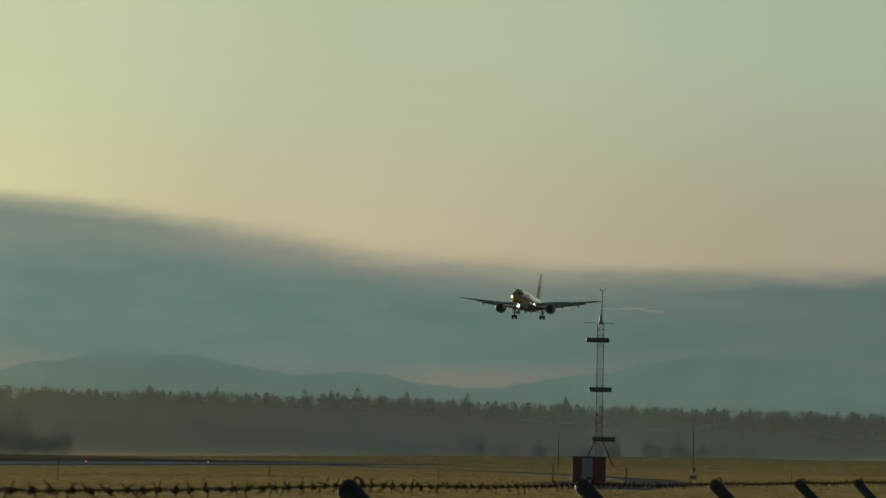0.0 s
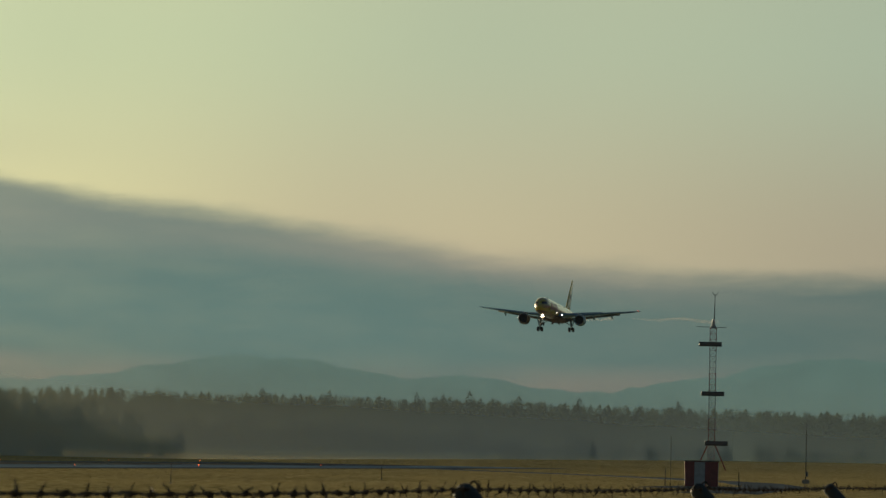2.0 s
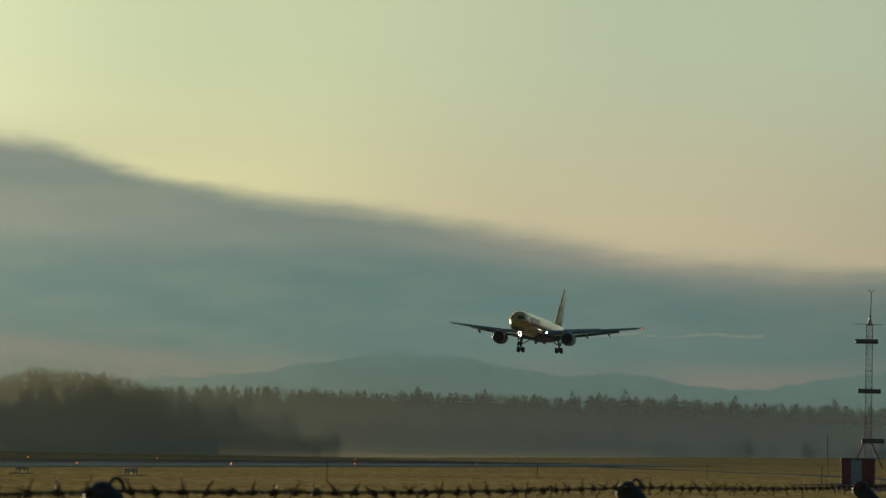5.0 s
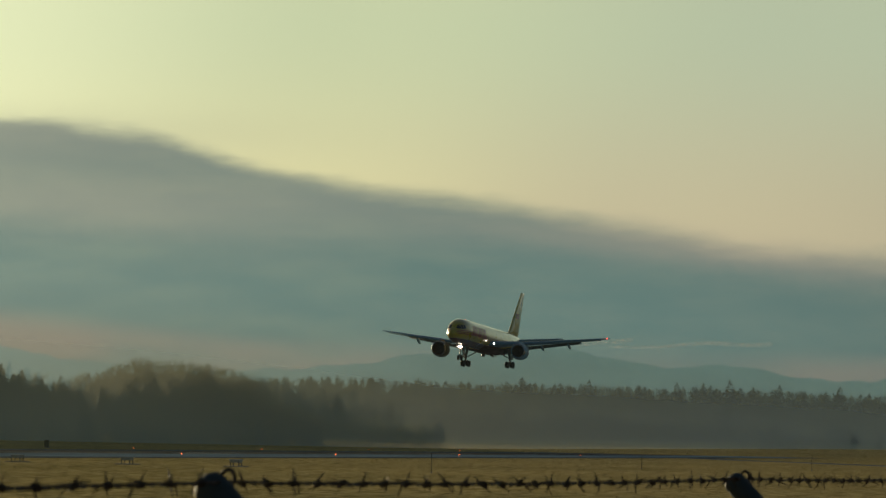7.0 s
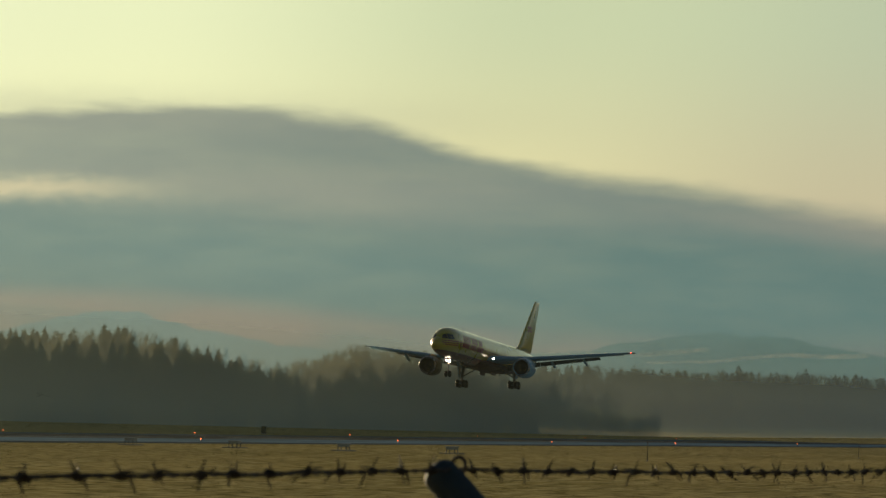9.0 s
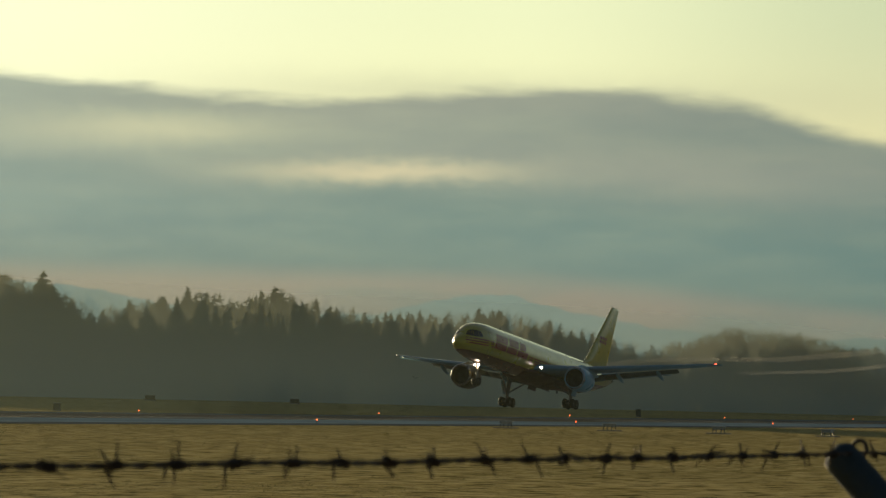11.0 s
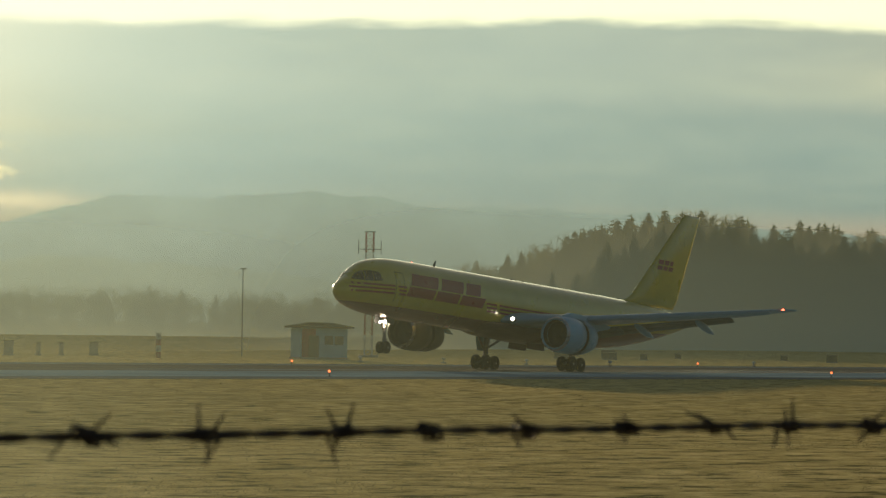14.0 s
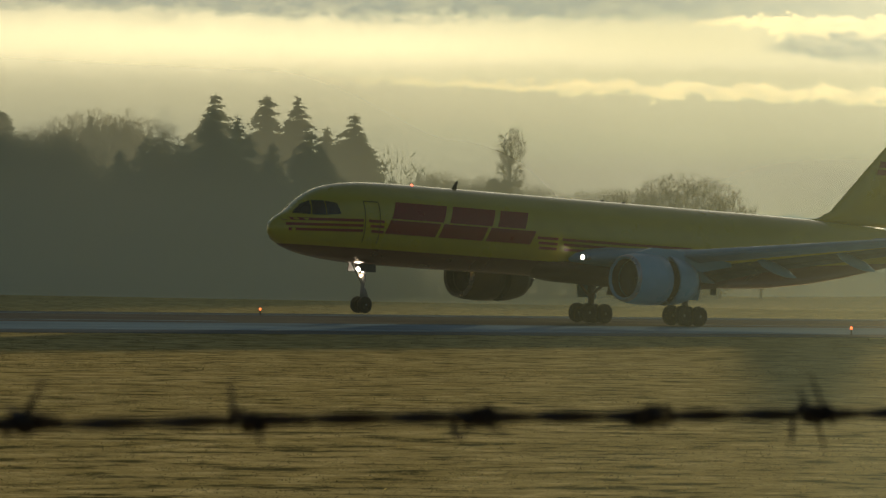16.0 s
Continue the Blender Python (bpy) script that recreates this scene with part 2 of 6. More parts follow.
def leafy(name, colour, second, through=0.25):
    """Needles, twigs and dry blades: matt, and a little light comes through."""
    m = bpy.data.materials.new(name)
    m.use_nodes = True
    n = Nodes(m.node_tree)
    g = n.put("ShaderNodeNewGeometry")
    info = n.put("ShaderNodeObjectInfo").outputs["Random"]
    col = n.mix(g.outputs["Random Per Island"], colour, second)
    hsv = n.put("ShaderNodeHueSaturation")
    n.wire(n.math("MULTIPLY_ADD", info, 0.5, 0.75), hsv.inputs["Value"])
    n.wire(col, hsv.inputs["Color"])
    d, t, mix = n.put("ShaderNodeBsdfDiffuse"), n.put("ShaderNodeBsdfTranslucent"), n.put("ShaderNodeMixShader")
    n.wire(hsv.outputs[0], d.inputs[0])
    n.wire(hsv.outputs[0], t.inputs[0])
    mix.inputs[0].default_value = through
    n.wire(d.outputs[0], mix.inputs[1])
    n.wire(t.outputs[0], mix.inputs[2])
    n.wire(mix.outputs[0], n.put("ShaderNodeOutputMaterial").inputs[0])
    return m


def grass_material():
    m = bpy.data.materials.new("dry_grass_ground")
    m.use_nodes = True
    n = Nodes(m.node_tree)
    at = n.put("ShaderNodeTexCoord").outputs["Object"]
    x, y, z = n.split(at)
    stretched = n.xyz(n.math("MULTIPLY", x, 0.4), y, z)
    big, mid, tussock, small = n.noise(stretched, 0.03, 5.0), n.noise(stretched, 0.22, 5.0, 0.65), n.noise(n.xyz(n.math("MULTIPLY", x, 0.6), n.math("MULTIPLY", y, 0.8), z), 1.15, 5.0, 0.7), n.noise(at, 5.0, 3.0, 0.7)
    col = n.mix(n.smooth(big, 0.35, 0.65), lin(192, 171, 110), lin(168, 152, 96))
    col = n.mix(n.smooth(mid, 0.42, 0.66, 0.0, 0.6), col, lin(204, 185, 128))
    col = n.mix(n.smooth(tussock, 0.50, 0.62, 0.0, 0.95), col, lin(72, 68, 36))
    col = n.mix(n.smooth(tussock, 0.47, 0.36, 0.0, 0.8), col, lin(227, 208, 150))
    col = n.mix(n.smooth(small, 0.5, 0.75, 0.0, 0.5), col, lin(70, 66, 36))
    b = n.put("ShaderNodeBsdfDiffuse")
    n.wire(col, b.inputs[0])
    bp = n.put("ShaderNodeBump")
    bp.inputs["Strength"].default_value = 0.8
    bp.inputs["Distance"].default_value = 0.10
    n.wire(n.math("ADD", small, n.math("MULTIPLY", tussock, 2.5)), bp.inputs["Height"])
    n.wire(bp.outputs[0], b.inputs["Normal"])
    n.wire(b.outputs[0], n.put("ShaderNodeOutputMaterial").inputs[0])
    return m


def asphalt_material(name, colour, second, rough):
    m = bpy.data.materials.new(name)
    m.use_nodes = True
    n = Nodes(m.node_tree)
    at = n.put("ShaderNodeTexCoord").outputs["Object"]
    x, y, z = n.split(at)
    lanes = n.noise(n.xyz(n.math("MULTIPLY", x, 0.015), n.math("MULTIPLY", y, 0.4), z), 1.0, 4.0, 0.6)
    patch, grain = n.noise(at, 0.08, 4.0), n.noise(at, 9.0, 4.0, 0.7)
    col = n.mix(n.smooth(lanes, 0.3, 0.7), colour, second)
    col = n.mix(n.smooth(patch, 0.4, 0.7, 0.0, 0.4), col, lin(50, 52, 52))
    col = n.mix(n.smooth(grain, 0.4, 0.8, 0.0, 0.25), col, lin(92, 94, 94))
    b, sheen, both = n.put("ShaderNodeBsdfDiffuse"), n.put("ShaderNodeBsdfAnisotropic"), n.put("ShaderNodeMixShader")
    n.wire(col, b.inputs[0])
    # the gold of the low sun's glare is put into the gloss tint
    sheen.inputs["Color"].default_value = (0.95, 0.78, 0.52, 1)
    n.wire(n.smooth(patch, 0.3, 0.7, rough - 0.06, rough + 0.06), sheen.inputs["Roughness"])
    n.wire(n.smooth(lanes, 0.35, 0.7, 0.004, 0.008), both.inputs[0])
    bp = n.put("ShaderNodeBump")
    bp.inputs["Strength"].default_value = 0.2
    bp.inputs["Distance"].default_value = 0.01
    n.wire(grain, bp.inputs["Height"])
    n.wire(bp.outputs[0], b.inputs["Normal"])
    n.wire(b.outputs[0], both.inputs[1])
    n.wire(sheen.outputs[0], both.inputs[2])
    n.wire(both.outputs[0], n.put("ShaderNodeOutputMaterial").inputs[0])
    return m


def mist_sheet_material(name, colour, away, most, top, stops, through=0.5):
    """A sheet in place of evening mist: it passes some light and scatters the rest, thinning upwards; away: its colour
    far from the sun; stops: (bearing, share of most).
    """
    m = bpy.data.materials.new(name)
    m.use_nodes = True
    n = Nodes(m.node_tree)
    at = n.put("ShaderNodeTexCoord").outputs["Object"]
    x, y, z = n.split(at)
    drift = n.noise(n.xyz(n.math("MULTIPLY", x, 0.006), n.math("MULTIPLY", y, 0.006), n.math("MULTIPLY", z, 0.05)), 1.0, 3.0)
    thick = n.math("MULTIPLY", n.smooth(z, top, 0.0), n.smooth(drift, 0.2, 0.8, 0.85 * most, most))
    # the share is set by bearing from the camera, to fit its view
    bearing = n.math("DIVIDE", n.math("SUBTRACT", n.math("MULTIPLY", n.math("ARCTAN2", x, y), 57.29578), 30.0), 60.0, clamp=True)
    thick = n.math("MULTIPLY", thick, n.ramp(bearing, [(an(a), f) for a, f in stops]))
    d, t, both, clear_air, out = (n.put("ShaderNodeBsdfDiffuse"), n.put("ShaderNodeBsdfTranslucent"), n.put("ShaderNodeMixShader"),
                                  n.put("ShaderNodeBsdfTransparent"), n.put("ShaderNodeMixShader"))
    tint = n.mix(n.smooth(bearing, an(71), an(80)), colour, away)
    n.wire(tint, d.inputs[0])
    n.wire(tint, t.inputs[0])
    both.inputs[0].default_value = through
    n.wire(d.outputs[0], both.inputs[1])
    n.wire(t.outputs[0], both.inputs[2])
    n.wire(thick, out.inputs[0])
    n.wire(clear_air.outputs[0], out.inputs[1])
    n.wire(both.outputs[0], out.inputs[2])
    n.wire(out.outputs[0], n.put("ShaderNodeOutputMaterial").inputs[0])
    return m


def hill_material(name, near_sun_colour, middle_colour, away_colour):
    """Far hills as a glowing backdrop: haze and distance are painted into the emitted tone."""
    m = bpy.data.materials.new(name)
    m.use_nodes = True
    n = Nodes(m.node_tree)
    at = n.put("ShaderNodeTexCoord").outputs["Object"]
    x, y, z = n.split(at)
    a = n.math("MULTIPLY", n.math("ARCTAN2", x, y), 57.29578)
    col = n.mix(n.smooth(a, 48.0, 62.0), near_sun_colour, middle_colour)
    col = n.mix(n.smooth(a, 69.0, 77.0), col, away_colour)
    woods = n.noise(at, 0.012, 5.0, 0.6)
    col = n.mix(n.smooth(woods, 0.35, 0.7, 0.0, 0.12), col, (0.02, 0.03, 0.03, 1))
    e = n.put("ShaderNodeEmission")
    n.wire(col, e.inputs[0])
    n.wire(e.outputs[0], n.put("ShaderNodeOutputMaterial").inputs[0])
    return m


def livery_material():
    """Yellow paint, dark red below the belly line."""
    m = bpy.data.materials.new("yellow_and_red_paint")
    m.use_nodes = True
    n = Nodes(m.node_tree)
    at = n.put("ShaderNodeTexCoord").outputs["Object"]
    x, y, z = n.split(at)
    stain, grain = n.noise(at, 0.5, 4.0), n.noise(n.xyz(n.math("MULTIPLY", x, 0.3), y, z), 3.0, 4.0)
    line = n.math("MULTIPLY_ADD", n.math("MAXIMUM", n.math("MULTIPLY_ADD", x, -1.0, -1.0), 0.0), 0.075, 2.9)      # it climbs towards the tail
    belly = n.smooth(n.math("SUBTRACT", z, line), 0.03, 0.0)
    col = n.mix(belly, lin(198, 178, 16), lin(96, 24, 22))
    col = n.mix(n.smooth(stain, 0.35, 0.75, 0.0, 0.16), col, lin(120, 90, 20))
    col = n.mix(n.smooth(grain, 0.5, 0.8, 0.0, 0.12), col, lin(60, 45, 20))
    b = n.put("ShaderNodeBsdfPrincipled")
    n.wire(col, b.inputs["Base Color"])
    n.wire(n.smooth(stain, 0.3, 0.7, 0.26, 0.38), b.inputs["Roughness"])
    b.inputs["Coat Weight"].default_value = 1.0
    b.inputs["Coat Roughness"].default_value = 0.07
    n.wire(b.outputs[0], n.put("ShaderNodeOutputMaterial").inputs[0])
    return m


GRASS = grass_material()
# reflected sky is painted into this bright blue-grey base colour
ASPHALT = asphalt_material("asphalt_with_sky_blue", lin(146, 174, 188), lin(124, 150, 164), 0.36)
# darker copy: the far slope's weaker light is put into the colour
ASPHALT_DIM = asphalt_material("asphalt_with_painted_shade", lin(124, 122, 114), lin(108, 108, 102), 0.36)
ROAD = asphalt_material("service_road_asphalt", lin(108, 118, 126), lin(94, 104, 110), 0.5)
WHITE_LINE = material("runway_white_paint", lin(158, 178, 190), 0.9, scale=0.6, bump=0, spec=0.0)
RUBBER_MARK = material("rubber_streaks", lin(40, 40, 42), 0.55, scale=0.3, bump=0)
PAINT = livery_material()
RED_PAINT = material("dark_red_paint", lin(140, 20, 30), 0.35, scale=0.8, bump=0, spread=0.12)
# belly red, darkened further for shade and to offset spill from the lamps
BELLY_RED = material("belly_red_with_shade", lin(70, 26, 24), 0.5, scale=0.8, bump=0, spread=0.12)
# grey wing paint, with the skylight's blue put into its colour
WING_GREY = material("wing_grey_with_sky_blue", lin(112, 156, 178), 0.36, scale=0.7, fine=6, bump=0, spread=0.14)
# flap grey, darkened in the colour for the shade under the wing
FLAP_SHADED = material("flap_grey_with_shade", lin(84, 92, 92), 0.6, scale=0.9, fine=6, bump=0, spread=0.2)
SEAM = material("door_gap", lin(96, 80, 18), 0.8, scale=2, bump=0)
# shaded copy of the cowl: the far engine's shade is in the colour
COWL_SHADED = material("cowl_with_painted_shade", lin(84, 82, 72), 0.45, scale=0.9, fine=5, bump=0, spread=0.15)
# blue light of the sky is put into the cowl's colour
COWL = material("cowl_with_sky_blue", lin(122, 176, 200), 0.34, scale=0.9, fine=5, bump=0, spread=0.12)
BARE_METAL = material("bare_metal", lin(170, 172, 175), 0.3, 0.9, scale=2, bump=0.05)
DARK_METAL = material("dark_metal", lin(58, 58, 60), 0.5, 0.6, scale=2, bump=0.1)
GEAR_GREY = material("gear_grey_paint", lin(128, 130, 130), 0.5, 0.1, scale=4, bump=0.05)
TYRE = material("tyre_rubber", lin(30, 30, 31), 0.75, scale=6, bump=0.2)
COCKPIT = material("cockpit_glass", lin(26, 34, 44), 0.10, scale=1, bump=0, spread=0.05)
BLACK_SEAL = material("black_gap", lin(16, 16, 17), 0.8, scale=2, bump=0)
LANDING = lamp_glass("landing_light", (1.0, 0.84, 0.62, 1), 16.0)
LANDING_WING = lamp_glass("wing_landing_light", (1.0, 0.86, 0.66, 1), 15.0)
LANDING_DIM = lamp_glass("taxi_light", (1.0, 0.72, 0.42, 1), 5.0)
NAV_RED = lamp_glass("red_navigation_light", (1.0, 0.10, 0.05, 1), 6.0)
EDGE_GLOW = lamp_glass("runway_edge_light_glow", (1.0, 0.17, 0.045, 1), 2.6)
RED_GLOW = lamp_glass("runway_red_light_glow", (1.0, 0.14, 0.08, 1), 8.0)
STEEL = material("galvanised_steel", lin(92, 96, 98), 0.55, 0.4, scale=5, fine=60, bump=0.15)
RUSTY = material("weathered_wire", lin(62, 56, 50), 0.7, 0.3, second=lin(52, 38, 28), scale=20, fine=200, bump=0.1)
POST_PAINT = material("dark_blue_green_post_paint", lin(52, 64, 68), 0.7, 0.0, scale=8, fine=80, bump=0.2)
MAST_RED = material("red_mast_paint", lin(128, 42, 36), 0.6, scale=3, bump=0.05)
MAST_WHITE = material("white_mast_paint", lin(164, 172, 174), 0.6, scale=3, bump=0.05)
DARK_PANEL = material("dark_antenna_panel", lin(52, 54, 58), 0.5, scale=3, bump=0)
# pale plaster; blue skylight on the shaded walls is put into the colour
PLASTER = material("plaster_with_sky_blue", lin(112, 156, 184), 0.85, scale=1.2, fine=25)
ROOF_SHEET = material("dark_roof_sheet", lin(46, 36, 32), 0.95, scale=1.5, fine=20, bump=0, spec=0.0)
# white shell, with a little of the sky's blue put into the colour
RADOME_WHITE = material("white_radome_shell", lin(216, 228, 236), 0.5, scale=0.4, fine=5, bump=0.05, spread=0.12)
CONCRETE = material("weathered_concrete", lin(136, 132, 122), 0.85, scale=2, fine=30)
BOX_DARK = material("dark_green_cabinet_paint", lin(62, 64, 54), 0.7, scale=3)
STAKE_DARK = material("dark_stake_paint", lin(30, 30, 28), 0.9, scale=5, bump=0.1, spec=0.1)
BARK = material("bark", lin(66, 56, 46), 0.9, scale=3, fine=25, bump=0.5)
NEEDLES = leafy("spruce_needles", lin(62, 72, 46), lin(84, 90, 58), 0.3)
TWIGS = leafy("bare_brown_twigs", lin(92, 86, 64), lin(114, 106, 80), 0.3)
SCRUB = leafy("brown_scrub", lin(72, 68, 44), lin(92, 82, 54), 0.25)
BLADES = leafy("dry_grass_blades", lin(150, 140, 92), lin(86, 80, 48), 0.45)
SMOKE = leafy("pale_tyre_smoke", (0.90, 0.92, 0.80, 1), (0.84, 0.86, 0.74, 1), 0.65)
VAPOUR = leafy("thin_white_vapour", (0.8, 0.74, 0.68, 1), (0.7, 0.66, 0.62, 1), 0.5)
# haze sheets round the camera; the nearest also imitates veil in the lens
MIST_FIELD = mist_sheet_material("field_haze", (0.62, 0.73, 0.58, 1), (0.35, 0.55, 0.85, 1), 0.13, 400.0, [(32, 0.15), (38, 0.17), (43, 0.5), (46, 1.0), (50.5, 1.0), (54, 0.6), (58, 0.36), (64, 0.2), (72, 0.14), (80, 0.10), (88, 0.10)])
MIST_MID = mist_sheet_material("runway_haze", (0.64, 0.76, 0.60, 1), (0.6, 0.7, 0.6, 1), 0.20, 50.0, [(32, 0.30), (37, 0.36), (40, 0.62), (45, 0.75), (47.5, 0.7), (50, 0.5), (54, 0.4), (58, 0.5), (63, 0.35), (70, 0.15), (88, 0.1)])
MIST_NEAR = mist_sheet_material("ground_mist", (0.90, 0.94, 0.78, 1), (0.54, 0.70, 0.84, 1), 0.76, 34.0, [(32, 1.0), (37, 0.95), (39.5, 0.6), (43, 0.22), (47, 0.1), (52, 0.12), (56, 1.0), (62, 1.0), (70, 1.0), (76, 0.66), (88, 0.54)], 0.08)
MIST_FAR = mist_sheet_material("far_ground_mist_sheet", (0.62, 0.75, 0.74, 1), (0.46, 0.62, 0.62, 1), 0.80, 36.0, [(32, 0.33), (42, 0.6), (46, 1.0), (52, 1.0), (57, 0.5), (70, 0.33), (88, 0.3)], 0.10)
HILL_FAR = hill_material("far_hill_haze_glow", lin(157, 172, 154), lin(126, 147, 137), lin(92, 117, 109))
HILL_NEAR = hill_material("middle_hill_haze_glow", lin(160, 171, 146), lin(110, 132, 124), lin(82, 104, 98))


# ---------------- mesh helpers ----------------
def finish(name, bm, mat, parent=None, label="", smooth=False):
    me = bpy.data.meshes.new(name)
    if smooth:
        for f in bm.faces:
            f.smooth = True
    bm.to_mesh(me)
    bm.free()
    me.materials.append(mat)
    ob = new(name, me)
    if parent is not None:
        ob.parent = parent
    if label:
        ob["label"] = label
    return ob


def part(name, bm, mat, parent, label="", smooth=False):
    return finish(name, bm, mat, parent, label, smooth)


def thing(name, label, category, group="", kind="", at=None):
    ob = new(name)
    if at is not None:
        ob.matrix_basis = at
    return tagged(ob, label, category, group, kind)


def add_box(bm, size, centre, turn=None, bevel=0.0):
    m = Matrix.Translation(centre) @ (turn or Matrix()) @ Matrix.Diagonal((*size, 1))
    verts = bmesh.ops.create_cube(bm, size=1.0, matrix=m)["verts"]
    if bevel:
        edges = list({e for v in verts for e in v.link_edges})
        bmesh.ops.bevel(bm, geom=edges, offset=bevel, segments=2, affect="EDGES", profile=0.5)
    return bm


def box(size, centre, turn=None, bevel=0.0):
    return add_box(bmesh.new(), size, centre, turn, bevel)


def add_loft(bm, rings, cap=True):
    made = [[bm.verts.new(p) for p in ring] for ring in rings]
    k = len(made[0])
    for a, b in zip(made, made[1:]):
        for i in range(k):
            bm.faces.new((a[i], a[(i + 1) % k], b[(i + 1) % k], b[i]))
    if cap:
        bm.faces.new(list(reversed(made[0])))
        bm.faces.new(made[-1])
    return bm


def add_tube(bm, points, radii, sides=6, cap=True):
    """A round bar along the points."""
    points = [Vector(p) for p in points]
    rings = []
    for i, p in enumerate(points):
        d = (points[min(i + 1, len(points) - 1)] - points[max(i - 1, 0)]).normalized()
        u = d.cross(Vector((0, 0, 1)) if abs(d.z) < 0.9 else Vector((1, 0, 0))).normalized()
        v = d.cross(u)
        r = radii[i] if isinstance(radii, (list, tuple)) else radii
        rings.append([p + u * (r * math.cos(2 * math.pi * j / sides)) + v * (r * math.sin(2 * math.pi * j / sides)) for j in range(sides)])
    return add_loft(bm, rings, cap)


def tube(points, radii, sides=6):
    return add_tube(bmesh.new(), points, radii, sides)


def add_lathe(bm, profile, centre, sides=28, axis="x", cap=True):
    """Rings of radius r at distance x along the axis."""
    rings = []
    for x, r in profile:
        ring = []
        for j in range(sides):
            a = 2 * math.pi * j / sides
            p = {"x": (x, r * math.cos(a), r * math.sin(a)), "y": (r * math.cos(a), x, r * math.sin(a)), "z": (r * math.cos(a), r * math.sin(a), x)}[axis]
            ring.append(Vector(centre) + Vector(p))
        rings.append(ring)
    return add_loft(bm, rings, cap)


def lathe(profile, centre, sides=28, axis="x", cap=True):
    return add_lathe(bmesh.new(), profile, centre, sides, axis, cap)


def polar(a, r, z=None):
    """A place r metres from the camera's stand, a degrees to the right of the runway's normal; on the ground unless z is given."""
    x, y = r * math.sin(radians(a)), r * math.cos(radians(a))
    return Vector((x, y, ground_height(x, y) if z is None else z))


def table(rows, x):
    xs, ys = zip(*rows)
    return float(np.interp(x, xs, ys))


# ---------------- ground ----------------
def ground_height(x, y):
    near = max(0.0, min(1.0, (34.0 - math.hypot(x * 0.35, y)) / 26.0))
    far = max(0.0, min(1.0, (x - 380.0) / 300.0))
    beyond = min(700.0, math.hypot(max(0.0, x - 900.0), max(0.0, y - 215.0)))
    return near * near * (3 - 2 * near) + 0.0062 * beyond * far * far * (3 - 2 * far)


def build_ground():
    bm = bmesh.new()
    ys = [-4800, -1500, -300, -60, -20, -5, 0, 4, 8, 12, 16, 20, 25, 30, 36, 45, 60, 80, 100, 120, 143, 170, 197, 215, 240, 270, 300, 340, 380, 420, 500, 600, 700, 900, 1400, 2800, 4800]
    xs = [-4800, -1500, -400, -150, -60, -20, 0, 20, 40, 60, 80, 110, 150, 200, 260, 330, 380, 420, 470, 520, 580, 630, 680, 740, 800, 900, 1000, 1150, 1300, 1500, 1800, 2800, 4800]
    grid = [[bm.verts.new((x, y, ground_height(x, y))) for x in xs] for y in ys]
    for a, b in zip(grid, grid[1:]):
        for i in range(len(xs) - 1):
            bm.faces.new((a[i], a[i + 1], b[i + 1], b[i]))
    tagged(finish("ground", bm, GRASS, smooth=True), "flat airfield of dry olive-brown winter grass", "ground", kind="structure")


build_ground()
RUN_X0, RUN_X1 = -700.0, 840.0
run_len, run_mid = RUN_X1 - RUN_X0, (RUN_X0 + RUN_X1) / 2
TONE_EDGE_Y = RUNWAY_Y - 5.0      # where the near tone meets the dimmer far one, light put into colour
tagged(finish("runway", box((run_len, TONE_EDGE_Y - RUNWAY_Y + HALF_WIDTH, 0.06), (run_mid, (TONE_EDGE_Y + RUNWAY_Y - HALF_WIDTH) / 2, 0.0)), ASPHALT), "long grey asphalt runway with a dull sheen and reflected sky in its colour", "runway", kind="structure")
tagged(finish("runway_far_lane", box((run_len, RUNWAY_Y + HALF_WIDTH - TONE_EDGE_Y, 0.06), (run_mid, (TONE_EDGE_Y + RUNWAY_Y + HALF_WIDTH) / 2, 0.0)), ASPHALT_DIM), "far side of the runway, its dimmer light painted into the asphalt", "runway", kind="structure")
for sign, nm in ((-1, "near"), (1, "far")):
    tagged(finish("runway_shoulder_" + nm, box((run_len, 6.0, 0.05), (run_mid, RUNWAY_Y + sign * (HALF_WIDTH + 3.0), 0.0)), ROAD),
           "paler asphalt shoulder along the runway", "shoulder", kind="structure")
    tagged(finish("runway_line_" + nm, box((run_len - 20, 0.9, 0.012), (run_mid, RUNWAY_Y + sign * (HALF_WIDTH - 1.6), 0.034)), WHITE_LINE),
           "white painted edge line on the runway", "line", kind="structure")
bm = bmesh.new()
for k in range(int(run_len / 60)):
    add_box(bm, (30, 0.9, 0.012), (RUN_X0 + 30 + 60 * k, RUNWAY_Y, 0.034))
tagged(finish("runway_centre_line", bm, WHITE_LINE), "broken white centre line on the runway", "line", kind="structure")
rng = random.Random(5)
bm = bmesh.new()
for k in range(46):
    add_box(bm, (rng.uniform(25, 90), rng.uniform(0.3, 0.7), 0.006), (rng.uniform(230, 640), RUNWAY_Y + rng.choice((-3.7, 3.7, -4.6, 4.6)) + rng.gauss(0, 0.8), 0.040 + 0.0004 * k))
tagged(finish("tyre_marks", bm, RUBBER_MARK), "dark rubber streaks left on the runway", "marks", kind="stuff")
bm = bmesh.new()
rows = []
for x, y in ((330, 44), (420, 50), (480, 60), (560, 84), (620, 108), (660, 126), (700, 140), (770, 147)):
    rows.append([bm.verts.new((x, y - 3.2, 0.03)), bm.verts.new((x, y + 3.2, 0.03)), bm.verts.new((x, y + 3.2, -0.05)), bm.verts.new((x, y - 3.2, -0.05))])
for p, q in zip(rows, rows[1:]):
    for j in range(4):
        bm.faces.new((p[j], q[j], q[(j + 1) % 4], p[(j + 1) % 4]))
